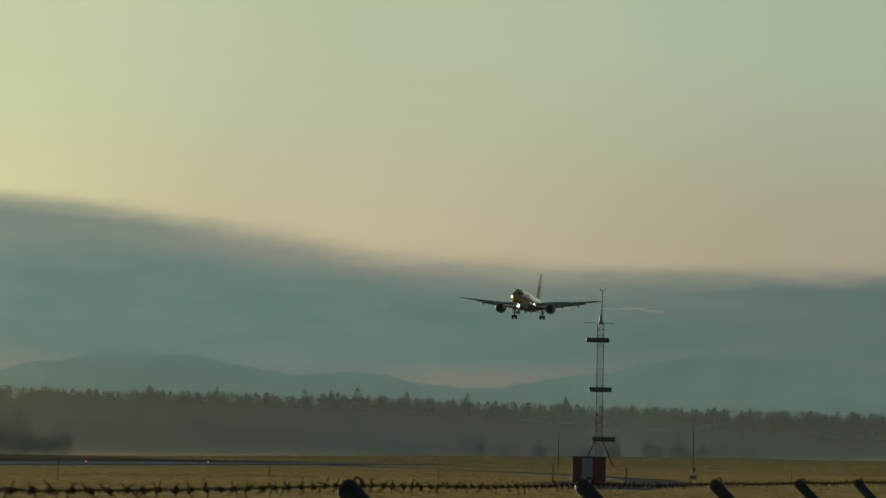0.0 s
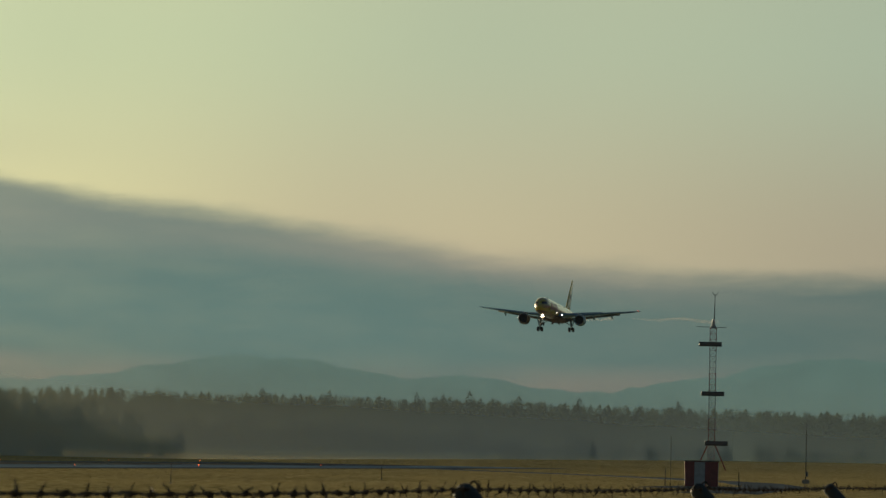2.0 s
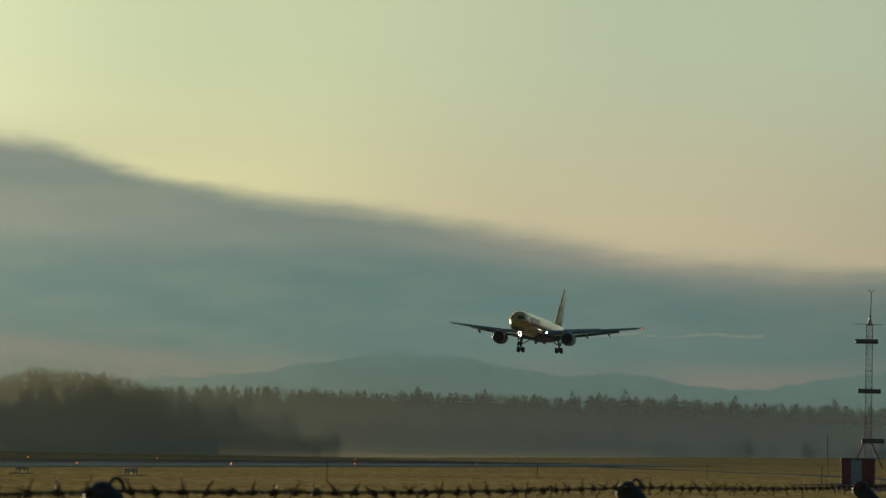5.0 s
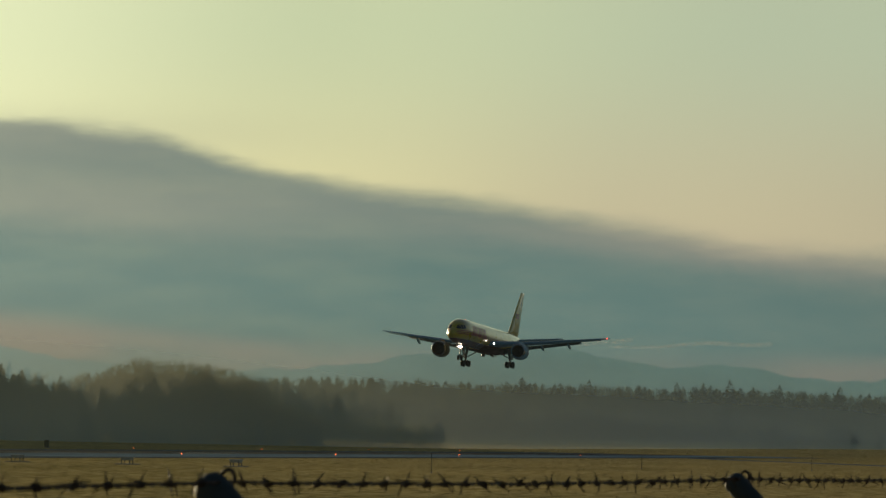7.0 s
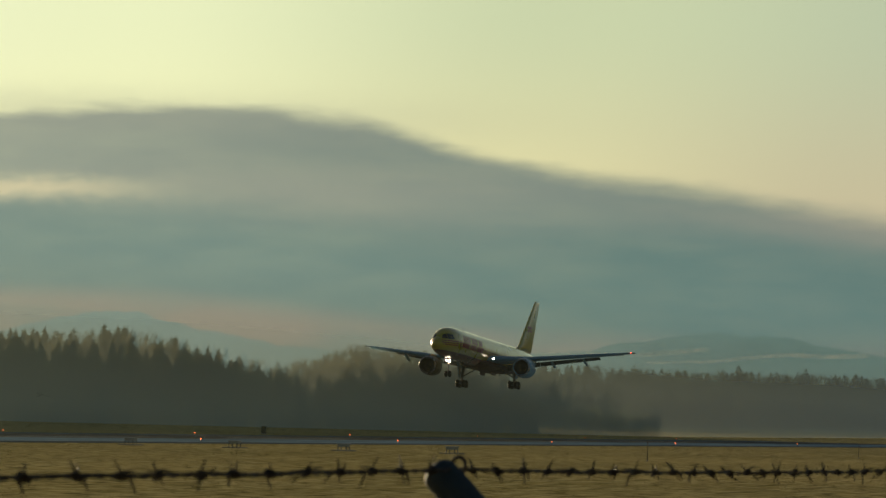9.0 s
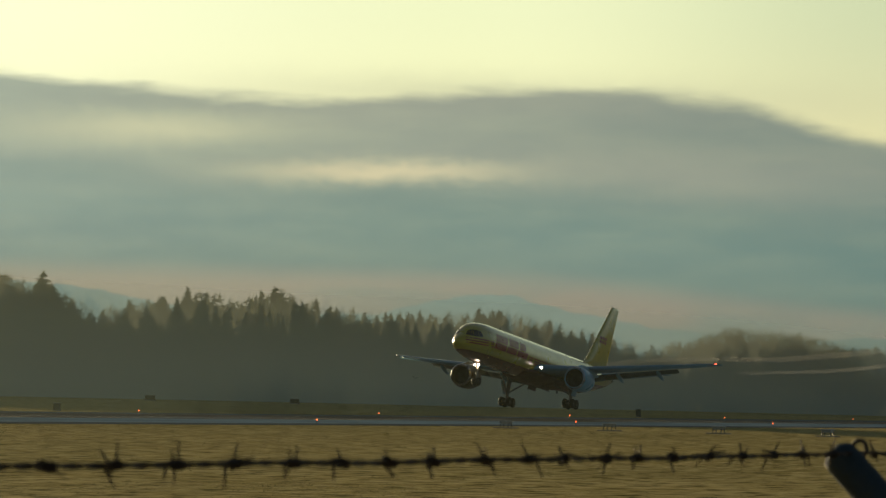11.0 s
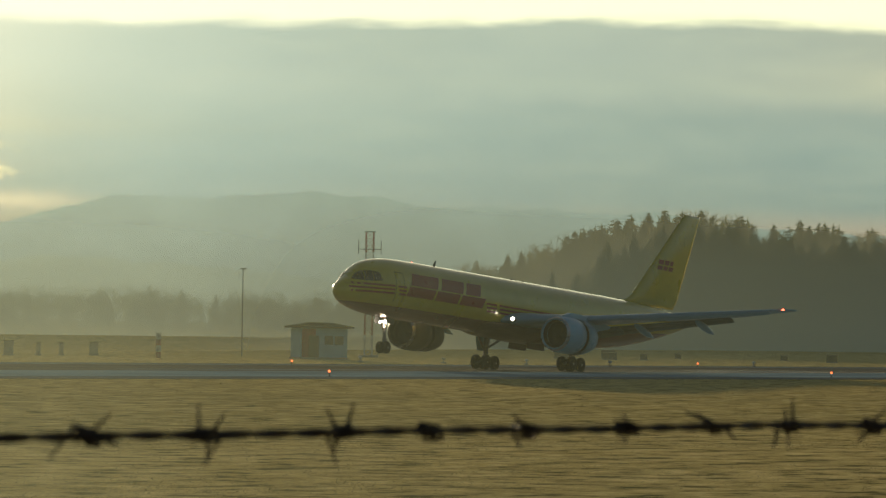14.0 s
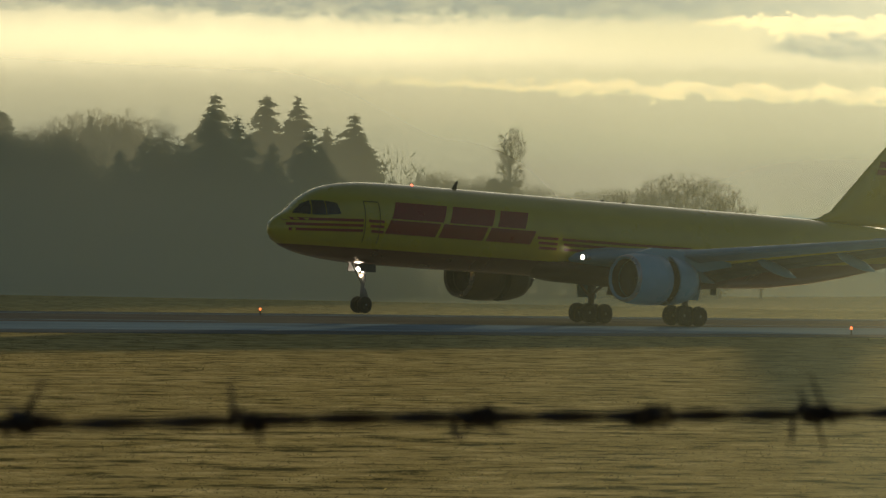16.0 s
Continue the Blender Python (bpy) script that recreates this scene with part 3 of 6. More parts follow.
bmesh.ops.recalc_face_normals(bm, faces=bm.faces)
tagged(finish("service_road", bm, ROAD), "narrow grey service road that winds from the runway to the mast", "road", kind="structure")
tagged(finish("mast_apron", box((30, 9, 0.05), (396, 53.5, 0.008)), ROAD), "small paved apron round the antenna mast", "apron", kind="structure")


def grass_tufts():
    rng = np.random.default_rng(3)
    def field(n, a0, a1, r0, r1, size, skip=True):
        a = np.radians(rng.uniform(a0, a1, n))
        r = np.sqrt(rng.uniform(r0 * r0, r1 * r1, n))
        x, y = r * np.sin(a), r * np.cos(a)
        keep = (np.abs(y - RUNWAY_Y) > HALF_WIDTH + 6.5) if skip else np.ones(n, bool)
        x, y = x[keep], y[keep]
        return x, y, size * rng.uniform(0.5, 1.4, len(x))
    sets = [field(170000, 32, 70, 46, 130, 0.062), field(50000, 32, 88, 110, 330, 0.10), field(12000, 34, 88, 205, 520, 0.18)]
    x, y, s = (np.concatenate(q) for q in zip(*sets))
    clump = np.array([noise.noise(Vector((u * 0.05, v * 0.12, 0))) for u, v in zip(x, y)])
    keep = clump > rng.uniform(-0.5, 0.5, len(x))
    x, y, s = x[keep], y[keep], s[keep]
    n = len(x)
    base = np.array([ground_height(u, v) for u, v in zip(x, y)]) - 0.02
    verts = np.zeros((n, 9, 3))
    for b in range(3):
        th = rng.uniform(0, 2 * np.pi, n)
        w = 0.16 * s * rng.uniform(0.6, 1.4, n) + 0.004
        x0, y0 = x + rng.normal(0, 0.5, n) * s, y + rng.normal(0, 0.5, n) * s
        lean = rng.normal(0, 1.2, (n, 2)) * s[:, None]
        verts[:, 3 * b] = np.stack([x0 - w * np.cos(th), y0 - w * np.sin(th), base], 1)
        verts[:, 3 * b + 1] = np.stack([x0 + w * np.cos(th), y0 + w * np.sin(th), base], 1)
        verts[:, 3 * b + 2] = np.stack([x0 + lean[:, 0], y0 + lean[:, 1], base + s * rng.uniform(0.25, 0.75, n)], 1)
    me = bpy.data.meshes.new("grass_tufts")
    me.from_pydata(verts.reshape(-1, 3).tolist(), [], (np.arange(n * 9).reshape(-1, 3)).tolist())
    me.materials.append(BLADES)
    tagged(new("grass_tufts", me), "tufts of dry yellow-brown grass over the airfield", "grass", kind="stuff")


# ---------------- airliner ----------------
NOSE = 24.6       # the nose, ahead of the main wheels
STATIONS = [  # metres behind the nose: top, bottom, half width
    (0.00, 3.64, 3.56, 0.04), (0.12, 3.97, 3.28, 0.32), (0.40, 4.22, 3.01, 0.60), (0.90, 4.50, 2.77, 0.90), (1.25, 4.74, 2.66, 1.04), (1.60, 5.06, 2.56, 1.16), (2.20, 5.48, 2.44, 1.33),
    (2.80, 5.77, 2.36, 1.46), (3.40, 5.95, 2.29, 1.57), (4.20, 6.10, 2.23, 1.69), (5.20, 6.21, 2.19, 1.79), (6.50, 6.27, 2.16, 1.85), (8.50, 6.29, 2.15, 1.88),
    (14.0, 6.29, 2.15, 1.88), (20.0, 6.29, 2.15, 1.88), (27.0, 6.29, 2.15, 1.88), (30.5, 6.29, 2.17, 1.88), (33.5, 6.29, 2.32, 1.83), (36.5, 6.27, 2.66, 1.71),
    (39.5, 6.20, 3.18, 1.47), (42.5, 6.08, 3.84, 1.12), (45.0, 5.86, 4.46, 0.72), (46.6, 5.66, 4.92, 0.36), (46.95, 5.48, 5.16, 0.12)]


def hull(u):
    us = [s[0] for s in STATIONS]
    return tuple(float(np.interp(u, us, [s[k] for s in STATIONS])) for k in (1, 2, 3))


def side_point(u, z, side, out=0.0):
    """The place on the hull's skin at u behind the nose and height z; out: metres proud of it."""
    top, bottom, half = hull(u)
    zc, rz = (top + bottom) / 2, (top - bottom) / 2
    s = max(-0.985, min(0.985, (z - zc) / rz))
    c = math.sqrt(1 - s * s)
    n = Vector((0, c / half, s / rz)).normalized()
    return Vector((NOSE - u, side * (half * c + n.y * out), zc + rz * s + n.z * out))


def skin_patch(bm, corners, side, out=0.012, nu=8, nz=6):
    """A painted panel on the hull between four (u, z) corners, in order round."""
    (a, b, c, d) = corners
    grid = []
    for i in range(nu + 1):
        f = i / nu
        row = []
        for j in range(nz + 1):
            g = j / nz
            u = (a[0] * (1 - f) + b[0] * f) * (1 - g) + (d[0] * (1 - f) + c[0] * f) * g
            z = (a[1] * (1 - f) + b[1] * f) * (1 - g) + (d[1] * (1 - f) + c[1] * f) * g
            row.append(bm.verts.new(side_point(u, z, side, out)))
        grid.append(row)
    for p, q in zip(grid, grid[1:]):
        for j in range(nz):
            f = (p[j], q[j], q[j + 1], p[j + 1])
            bm.faces.new(f if side < 0 else tuple(reversed(f)))
    return bm


def foil(le, chord, thick, side=0, droop=0.0, upright=False, n=9):
    """A ring of an aerofoil section whose leading edge is at le (x ahead), going aft."""
    pts = []
    shape = [0.5 * (1 - math.cos(math.pi * i / n)) for i in range(n + 1)]
    half = lambda t: 5 * thick * (0.2969 * math.sqrt(t) - 0.126 * t - 0.3516 * t * t + 0.2843 * t ** 3 - 0.1015 * t ** 4)
    upper = [(t, half(t) + 0.02 * math.sin(math.pi * t) * (0 if upright else 1)) for t in shape]
    lower = [(t, -half(t) * 0.9 + 0.02 * math.sin(math.pi * t) * (0 if upright else 1)) for t in reversed(shape[1:-1])]
    for t, h in upper + lower:
        x, hh = -t * chord, h * chord
        x, hh = x * math.cos(droop) + hh * math.sin(droop) * 0, hh + x * math.sin(droop)
        pts.append(Vector(le) + (Vector((x, hh, 0)) if upright else Vector((x, 0, hh))))
    return pts


def wing_line(y):
    """Leading edge x, height, chord and thickness ratio at y metres out from the middle."""
    ys = [0.0, 1.9, 6.5, 18.4, 19.0]
    return (float(np.interp(y, ys, [7.6, 6.2, 3.2, -3.4, -4.3])), float(np.interp(y, ys, [3.02, 3.18, 3.53, 4.90, 4.99])),
            float(np.interp(y, ys, [9.6, 8.3, 5.2, 1.95, 1.1])), float(np.interp(y, ys, [0.13, 0.13, 0.115, 0.10, 0.09])))


def airliner():
    jet = thing("cargo_airplane", "yellow twin-engined cargo jet landing with wheels and flaps down", "airplane")
    # hull
    rings = []
    for u in sorted(set([s[0] for s in STATIONS] + [0.05, 0.25, 1.2, 1.9, 2.5, 3.1, 3.8, 4.7, 5.8, 10, 12, 17, 23.5])):
        top, bottom, half = hull(u)
        zc, rz = (top + bottom) / 2, (top - bottom) / 2
        rings.append([Vector((NOSE - u, half * math.cos(2 * math.pi * k / 40), zc + rz * math.sin(2 * math.pi * k / 40))) for k in range(40)])
    part("fuselage", add_loft(bmesh.new(), rings), PAINT, jet, "yellow hull with dark red belly", True)
    # fairing under the wing root
    rings = []
    for x, w, b in ((9.2, 0.3, 2.5), (8.0, 1.6, 2.2), (6.0, 2.15, 1.95), (2.0, 2.3, 1.85), (-2.5, 2.2, 1.9), (-5.0, 1.5, 2.1), (-6.6, 0.3, 2.4)):
        rings.append([Vector((x, w * math.cos(a), 2.75 + (2.75 - b) * math.sin(a) * (1.0 if math.sin(a) < 0 else 0.5))) for a in [2 * math.pi * k / 24 for k in range(24)]])
    part("wing_root_fairing", add_loft(bmesh.new(), rings), BELLY_RED, jet, "dark red belly fairing with shade in its colour", True)
    # cockpit glass and painted panels on both sides
    for side in (1, -1):
        bm = bmesh.new()
        skin_patch(bm, [(0.98, 4.42), (1.72, 4.40), (1.92, 5.10), (1.55, 4.92)], side, 0.02)
        part("windscreen", bm, COCKPIT, jet, "dark cockpit windscreen pane")
        bm = bmesh.new()
        skin_patch(bm, [(1.77, 4.40), (2.48, 4.42), (2.52, 5.12), (1.97, 5.11)], side, 0.02)
        part("side_window", bm, COCKPIT, jet, "dark cockpit side window")
        bm = bmesh.new()
        skin_patch(bm, [(2.52, 4.43), (3.28, 4.52), (3.14, 5.04), (2.56, 5.12)], side, 0.02)
        part("side_window", bm, COCKPIT, jet, "dark cockpit side window")
        blocks = []
        for u0, u1, v0, v1 in ((6.25, 9.55, 5.85, 9.05), (9.95, 12.75, 9.25, 12.15), (13.1, 14.95, 12.35, 15.35)):      # a slanted upper and lower slab each
            blocks += [[(u0, 4.46), (u1, 4.46), (u1 + 0.36, 5.30), (u0 + 0.36, 5.30)], [(v0, 3.70), (v1, 3.70), (v1 + 0.34, 4.39), (v0 + 0.34, 4.39)]]
        for c in blocks:
            part("red_panel", skin_patch(bmesh.new(), c, side), RED_PAINT, jet, "slanted red painted block")
        for u0, u1 in ((0.45, 4.55), (4.85, 5.8), (15.8, 17.2), (17.5, 26.5)):
            for k in range(3):
                z0 = 4.20 - 0.25 * k - (0.20 if u0 > 10 else 0.0)
                dip = -0.14 if u0 < 1 else 0.0
                c = [(u0 + 0.1 * k, z0 + dip), (u1, z0), (u1, z0 + 0.14), (u0 + 0.1 * k, z0 + 0.14 + dip)]
                part("red_stripe", skin_patch(bmesh.new(), c, side, nu=10, nz=1), RED_PAINT, jet)
        # door seams
        for u0, u1, z0, z1 in ((4.62, 5.5, 3.2, 5.2),):
            bm = bmesh.new()
            for c in ([(u0, z0), (u0 + 0.05, z0), (u0 + 0.05, z1), (u0, z1)], [(u1, z0), (u1 + 0.05, z0), (u1 + 0.05, z1), (u1, z1)], [(u0, z1), (u1, z1), (u1, z1 + 0.05), (u0, z1 + 0.05)]):
                skin_patch(bm, c, side, 0.016, 4, 6)
            part("door_seam", bm, SEAM, jet)
    # wings
    for side in (1, -1):
        rings = []
        for y in (0.0, 1.9, 4.0, 6.5, 9.5, 12.5, 15.5, 18.0, 18.8, 19.0):
            x, z, c, t = wing_line(y)
            rings.append(foil((x, side * y, z), c * (0.86 if 2 < y < 14.6 else 1.0), t * (1.14 if 2 < y < 14.6 else 1.0)))
        wing = part("wing", add_loft(bmesh.new(), rings if side < 0 else [list(reversed(r)) for r in rings]), WING_GREY, jet, "swept grey wing with sky blue in its colour", True)
        for y0, y1, drop in ((2.1, 6.7, 0.26), (6.74, 14.4, 0.25)):
            for shift, share, more in ((0.82, 0.15, 0.0), (0.955, 0.07, 0.12)):
                rings = []
                for y in (y0, (y0 + y1) / 2, y1):
                    x, z, c, t = wing_line(y)
                    rings.append(foil((x - c * shift, side * y, z - 0.035 * c - (0.05 * c if more else 0.0)), c * share + 0.2, 0.13, droop=drop + more))
                part("flap", add_loft(bmesh.new(), rings if side < 0 else [list(reversed(r)) for r in rings]), FLAP_SHADED, wing, "lowered grey trailing-edge flap with shade in its colour", True)
        rings = []
        for y in (7.0, 12.0, 17.9):
            x, z, c, t = wing_line(y)
            rings.append(foil((x + 0.22, side * y, z - 0.10), 0.12 * c + 0.25, 0.22, droop=0.35))
        part("slat", add_loft(bmesh.new(), rings if side < 0 else [list(reversed(r)) for r in rings]), WING_GREY, wing, "extended leading-edge slat", True)
        for y in (4.2, 8.6, 12.6):
            x, z, c, t = wing_line(y)
            prof = [(0.0, 0.03), (-0.5, 0.17), (-1.5, 0.24), (-2.6, 0.20), (-3.6, 0.03)]
            bm = lathe(prof, (0, 0, 0), 12)
            bmesh.ops.transform(bm, matrix=Matrix.Translation((x - c * 0.50, side * y, z - 0.30)) @ Matrix.Rotation(-0.26, 4, "Y") @ Matrix.Diagonal((0.8, 0.8, 1.15, 1)), verts=bm.verts)
            part("flap_track_fairing", bm, WING_GREY, wing, "", True)
        x, z, c, t = wing_line(18.4)
        part("wing_tip_light", lathe([(0.10, 0.02), (0.05, 0.06), (-0.1, 0.07), (-0.2, 0.03)], (x - 0.12, side * 18.75, z + 0.02), 12), NAV_RED if side > 0 else DARK_METAL, wing, "glowing red wing-tip light" if side > 0 else "unlit wing-tip lamp")
        x, z, c, t = wing_line(2.3)
        # deep rim added round the lens to keep its light off the hull
        part("lamp_housing", lathe([(0.10, 0.14), (0.24, 0.145), (0.24, 0.16), (0.0, 0.165), (-0.3, 0.10)], (x + 0.02, side * 2.45, z + 0.02), 16, "x", False), BARE_METAL, wing)
        part("landing_light", lathe([(0.095, 0.13), (0.105, 0.10), (0.11, 0.03)], (x + 0.02, side * 2.45, z + 0.02), 14), LANDING_WING, wing, "bright landing light in the wing root")
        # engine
        # the engine on the far side gets the shade-painted cowl
        cowl = COWL if side > 0 else COWL_SHADED
        ey, ez, ex = side * 6.5, 2.18, 7.0
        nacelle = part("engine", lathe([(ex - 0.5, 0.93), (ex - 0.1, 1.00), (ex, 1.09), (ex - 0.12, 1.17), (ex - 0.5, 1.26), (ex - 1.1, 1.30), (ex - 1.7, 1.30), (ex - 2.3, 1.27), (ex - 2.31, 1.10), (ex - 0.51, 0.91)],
                                       (0, ey, ez), 36, "x", False), cowl, jet, "pale engine cowl with sky blue in its colour" if side > 0 else "engine cowl with shade painted into its colour", True)
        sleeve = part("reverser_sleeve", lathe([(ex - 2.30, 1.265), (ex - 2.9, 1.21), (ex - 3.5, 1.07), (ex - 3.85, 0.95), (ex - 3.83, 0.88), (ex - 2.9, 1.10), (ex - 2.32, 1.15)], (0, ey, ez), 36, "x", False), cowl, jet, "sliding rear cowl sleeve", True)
        part("fan_duct", lathe([(ex - 0.10, 0.985), (ex - 0.5, 0.92), (ex - 1.1, 0.90), (ex - 1.12, 0.3), (ex - 0.85, 0.12), (ex - 0.8, 0.01)], (0, ey, ez), 24, "x", False), DARK_METAL, nacelle, "dark fan inside the intake", True)
        part("intake_lip", lathe([(ex + 0.005, 1.09), (ex - 0.06, 1.165), (ex - 0.2, 1.205), (ex - 0.21, 1.195), (ex - 0.07, 1.155), (ex - 0.05, 1.03)], (0, ey, ez), 36, "x", False), BARE_METAL, nacelle, "bare metal intake lip", True)
        part("cascade_ring", lathe([(ex - 2.0, 1.06), (ex - 2.05, 1.12), (ex - 3.2, 1.02), (ex - 3.3, 0.9)], (0, ey, ez), 30, "x", False), BLACK_SEAL, nacelle, "dark opened reverser cascade", True)
        part("core_nozzle", lathe([(ex - 3.3, 0.78), (ex - 4.1, 0.70), (ex - 4.9, 0.50), (ex - 4.95, 0.44), (ex - 4.7, 0.28), (ex - 5.4, 0.05)], (0, ey, ez), 24), DARK_METAL, nacelle, "dark hot nozzle", True)
        rings = []
        for x, z0, z1, w in ((ex - 0.7, ez + 1.22, ez + 1.30, 0.05), (ex - 1.8, ez + 1.15, ez + 1.62, 0.2), (ex - 3.2, ez + 0.9, ez + 1.6, 0.24), (ex - 5.2, ez + 0.55, ez + 1.35, 0.2), (ex - 7.4, ez + 0.95, ez + 1.15, 0.04)):
            rings.append([(x, ey - w, z0), (x, ey + w, z0), (x, ey + w * 0.7, z1), (x, ey - w * 0.7, z1)])
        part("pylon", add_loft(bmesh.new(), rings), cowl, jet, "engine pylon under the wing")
        SLEEVES.append(sleeve)
        WINGS.append((wing, side))
        # tailplane
        rings = []
        for y, x, c, z in ((0.0, -15.0, 5.4, 5.15), (1.0, -15.6, 4.9, 5.2), (7.3, -19.55, 1.95, 6.0), (7.6, -20.0, 1.2, 6.03)):
            rings.append(foil((x, side * y, z), c, 0.10))
        part("tailplane", add_loft(bmesh.new(), rings if side < 0 else [list(reversed(r)) for r in rings]), WING_GREY, jet, "grey tailplane with sky blue in its colour", True)
    # fin
    rings = [foil((-11.2, 0, 6.15), 8.9, 0.03, upright=True), foil((-12.9, 0, 6.35), 7.35, 0.07, upright=True), foil((-13.9, 0, 6.8), 6.75, 0.10, upright=True),
             foil((-20.9, 0, 13.35), 2.5, 0.10, upright=True), foil((-21.15, 0, 13.55), 2.2, 0.08, upright=True)]
    fin = part("fin", add_loft(bmesh.new(), rings), PAINT, jet, "tall yellow tail fin", True)
    def fin_half(x, z):
        f = (z - 6.8) / (13.35 - 6.8)
        le, c = -13.9 - 7.0 * f, 6.75 - 4.25 * f
        t = max(0.001, min(0.999, (le - x) / c))
        return 0.5 * (0.2969 * math.sqrt(t) - 0.126 * t - 0.3516 * t * t + 0.2843 * t ** 3 - 0.1015 * t ** 4) * c

    for side in (1, -1):
        for x0, x1, z0, z1 in ((-17.3, -17.95, 9.42, 9.78), (-18.1, -18.75, 9.42, 9.78), (-18.9, -19.4, 9.42, 9.78), (-17.1, -17.75, 9.0, 9.32), (-17.9, -18.55, 9.0, 9.32), (-18.7, -19.4, 9.0, 9.32)):
            bm = bmesh.new()
            vs = [bm.verts.new((x, side * (fin_half(x, z) + 0.025), z)) for x, z in ((x0, z0), (x1, z0), (x1 - 0.12, z1), (x0 - 0.12, z1))]
            bm.faces.new(vs if side < 0 else list(reversed(vs)))
            part("red_panel", bm, RED_PAINT, fin, "small red painted block on the fin")
    bm = bmesh.new()
    add_tube(bm, [(-16.9, 0.16, 6.3), (-21.9, 0.04, 13.4)], 0.03, 4)
    add_tube(bm, [(-16.9, -0.16, 6.3), (-21.9, -0.04, 13.4)], 0.03, 4)
    part("rudder_seam", bm, BLACK_SEAL, fin)
    # tail cone outlet, aerials and beacons
    part("tail_outlet", lathe([(-22.2, 0.30), (-22.45, 0.26), (-22.5, 0.12)], (0, 0, 5.32), 12), DARK_METAL, jet, "", True)
    for u, z, h in ((11.5, 6.27, 0.42), (21.5, 6.27, 0.12), (23.0, 6.27, 0.12)):
        part("blade_aerial", add_loft(bmesh.new(), [[(NOSE - u, -0.03, z), (NOSE - u - 0.3, -0.03, z), (NOSE - u - 0.3, 0.03, z), (NOSE - u, 0.03, z)],
                                                    [(NOSE - u - 0.30, -0.012, z + h), (NOSE - u - 0.42, -0.012, z + h), (NOSE - u - 0.42, 0.012, z + h), (NOSE - u - 0.30, 0.012, z + h)]]), DARK_METAL, jet)
    for u in (26.0, 30.0):
        part("belly_aerial", box((0.4, 0.05, 0.4), (NOSE - u, 0, hull(u)[1] - 0.15)), DARK_METAL, jet)
    part("beacon", lathe([(0, 0.07), (0.06, 0.06), (0.10, 0.02)], (NOSE - 8.9, 0, 6.25), 10, "z"), NAV_RED, jet, "red beacon on the roof")
    # nose gear
    nx = NOSE - 6.05
    strut = part("nose_gear", tube([(nx - 0.1, 0, 2.75), (nx, 0, 1.1), (nx + 0.03, 0, 0.45)], [0.13, 0.11, 0.09], 10), GEAR_GREY, jet, "steered nose gear leg", True)
    part("drag_brace", tube([(nx + 0.02, 0, 1.45), (nx + 0.9, 0, 2.75)], 0.06, 8), GEAR_GREY, strut)
    part("axle", tube([(nx + 0.03, -0.42, 0.42), (nx + 0.03, 0.42, 0.42)], 0.06, 8), GEAR_GREY, strut)
    part("torque_link", box((0.34, 0.09, 0.5), (nx - 0.14, 0, 0.95), Matrix.Rotation(0.4, 4, "Y"), 0.02), GEAR_GREY, strut)
    for side in (1, -1):
        part("gear_door", box((1.0, 0.04, 0.42), (nx + 0.1, side * 0.48, 2.26), Matrix.Rotation(side * 0.12, 4, "X"), 0.015), DARK_PANEL, strut, "open dark gear door")
        part("wheel", lathe([(-0.14, 0.20), (-0.15, 0.34), (-0.10, 0.41), (0, 0.42), (0.10, 0.41), (0.15, 0.34), (0.14, 0.20)], (nx + 0.03, side * 0.26, 0.42), 24, "y"), TYRE, strut, "black nose wheel tyre", True)
        part("landing_light", lathe([(0.08, 0.03), (0.04, 0.11), (-0.06, 0.12), (-0.14, 0.05)], (nx + 0.22, side * 0.20, 2.16), 14), LANDING, strut, "bright landing light on the nose gear")
    part("taxi_light", lathe([(0.08, 0.03), (0.03, 0.09), (-0.08, 0.05)], (nx + 0.22, 0.1, 1.86), 10), LANDING_DIM, strut, "small warm taxi light")
    LEGS_NOSE.append(strut)
    # main gear
    for side in (1, -1):
        gy = side * 3.66
        leg = part("main_gear", tube([(0.1, gy - side * 0.25, 3.0), (0.02, gy, 1.6), (0, gy, 0.62)], [0.24, 0.2, 0.15], 12), GEAR_GREY, jet, "main gear leg with a four-wheel bogie", True)
        LEGS.append(leg)
        part("side_brace", tube([(0.05, gy - side * 0.05, 1.5), (0.2, gy - side * 1.9, 2.5)], 0.09, 8), GEAR_GREY, leg)
        part("drag_brace", tube([(0.05, gy, 1.3), (1.5, gy, 2.7)], 0.07, 8), GEAR_GREY, leg)
        part("gear_door", box((1.35, 0.05, 1.5), (0.05, gy + side * 0.42, 2.1), Matrix.Rotation(-side * 0.18, 4, "X"), 0.02), WING_GREY, leg, "gear door fixed to the leg")
        part("bogie_beam", tube([(0.62, gy, 0.56), (-0.62, gy, 0.56)], 0.13, 10), GEAR_GREY, leg)
        part("inner_gear_door", box((2.4, 0.05, 0.5), (0.3, side * 0.75, 1.72), Matrix.Rotation(side * 0.25, 4, "X"), 0.02), BELLY_RED, jet, "open belly gear door")
        for bx in (0.57, -0.57):
            part("axle", tube([(bx, gy - 0.6, 0.53), (bx, gy + 0.6, 0.53)], 0.08, 8), GEAR_GREY, leg)
            for wy in (-0.43, 0.43):
                part("wheel", lathe([(-0.16, 0.26), (-0.19, 0.42), (-0.13, 0.51), (0, 0.53), (0.13, 0.51), (0.19, 0.42), (0.16, 0.26)], (bx, gy + wy, 0.53), 28, "y"), TYRE, leg, "black main wheel tyre", True)
                part("hub", lathe([(-0.14, 0.25), (0.0, 0.27), (0.14, 0.25)], (bx, gy + wy, 0.53), 16, "y"), GEAR_GREY, leg)
    return jet


SLEEVES, LEGS, LEGS_NOSE, WINGS = [], [], [], []
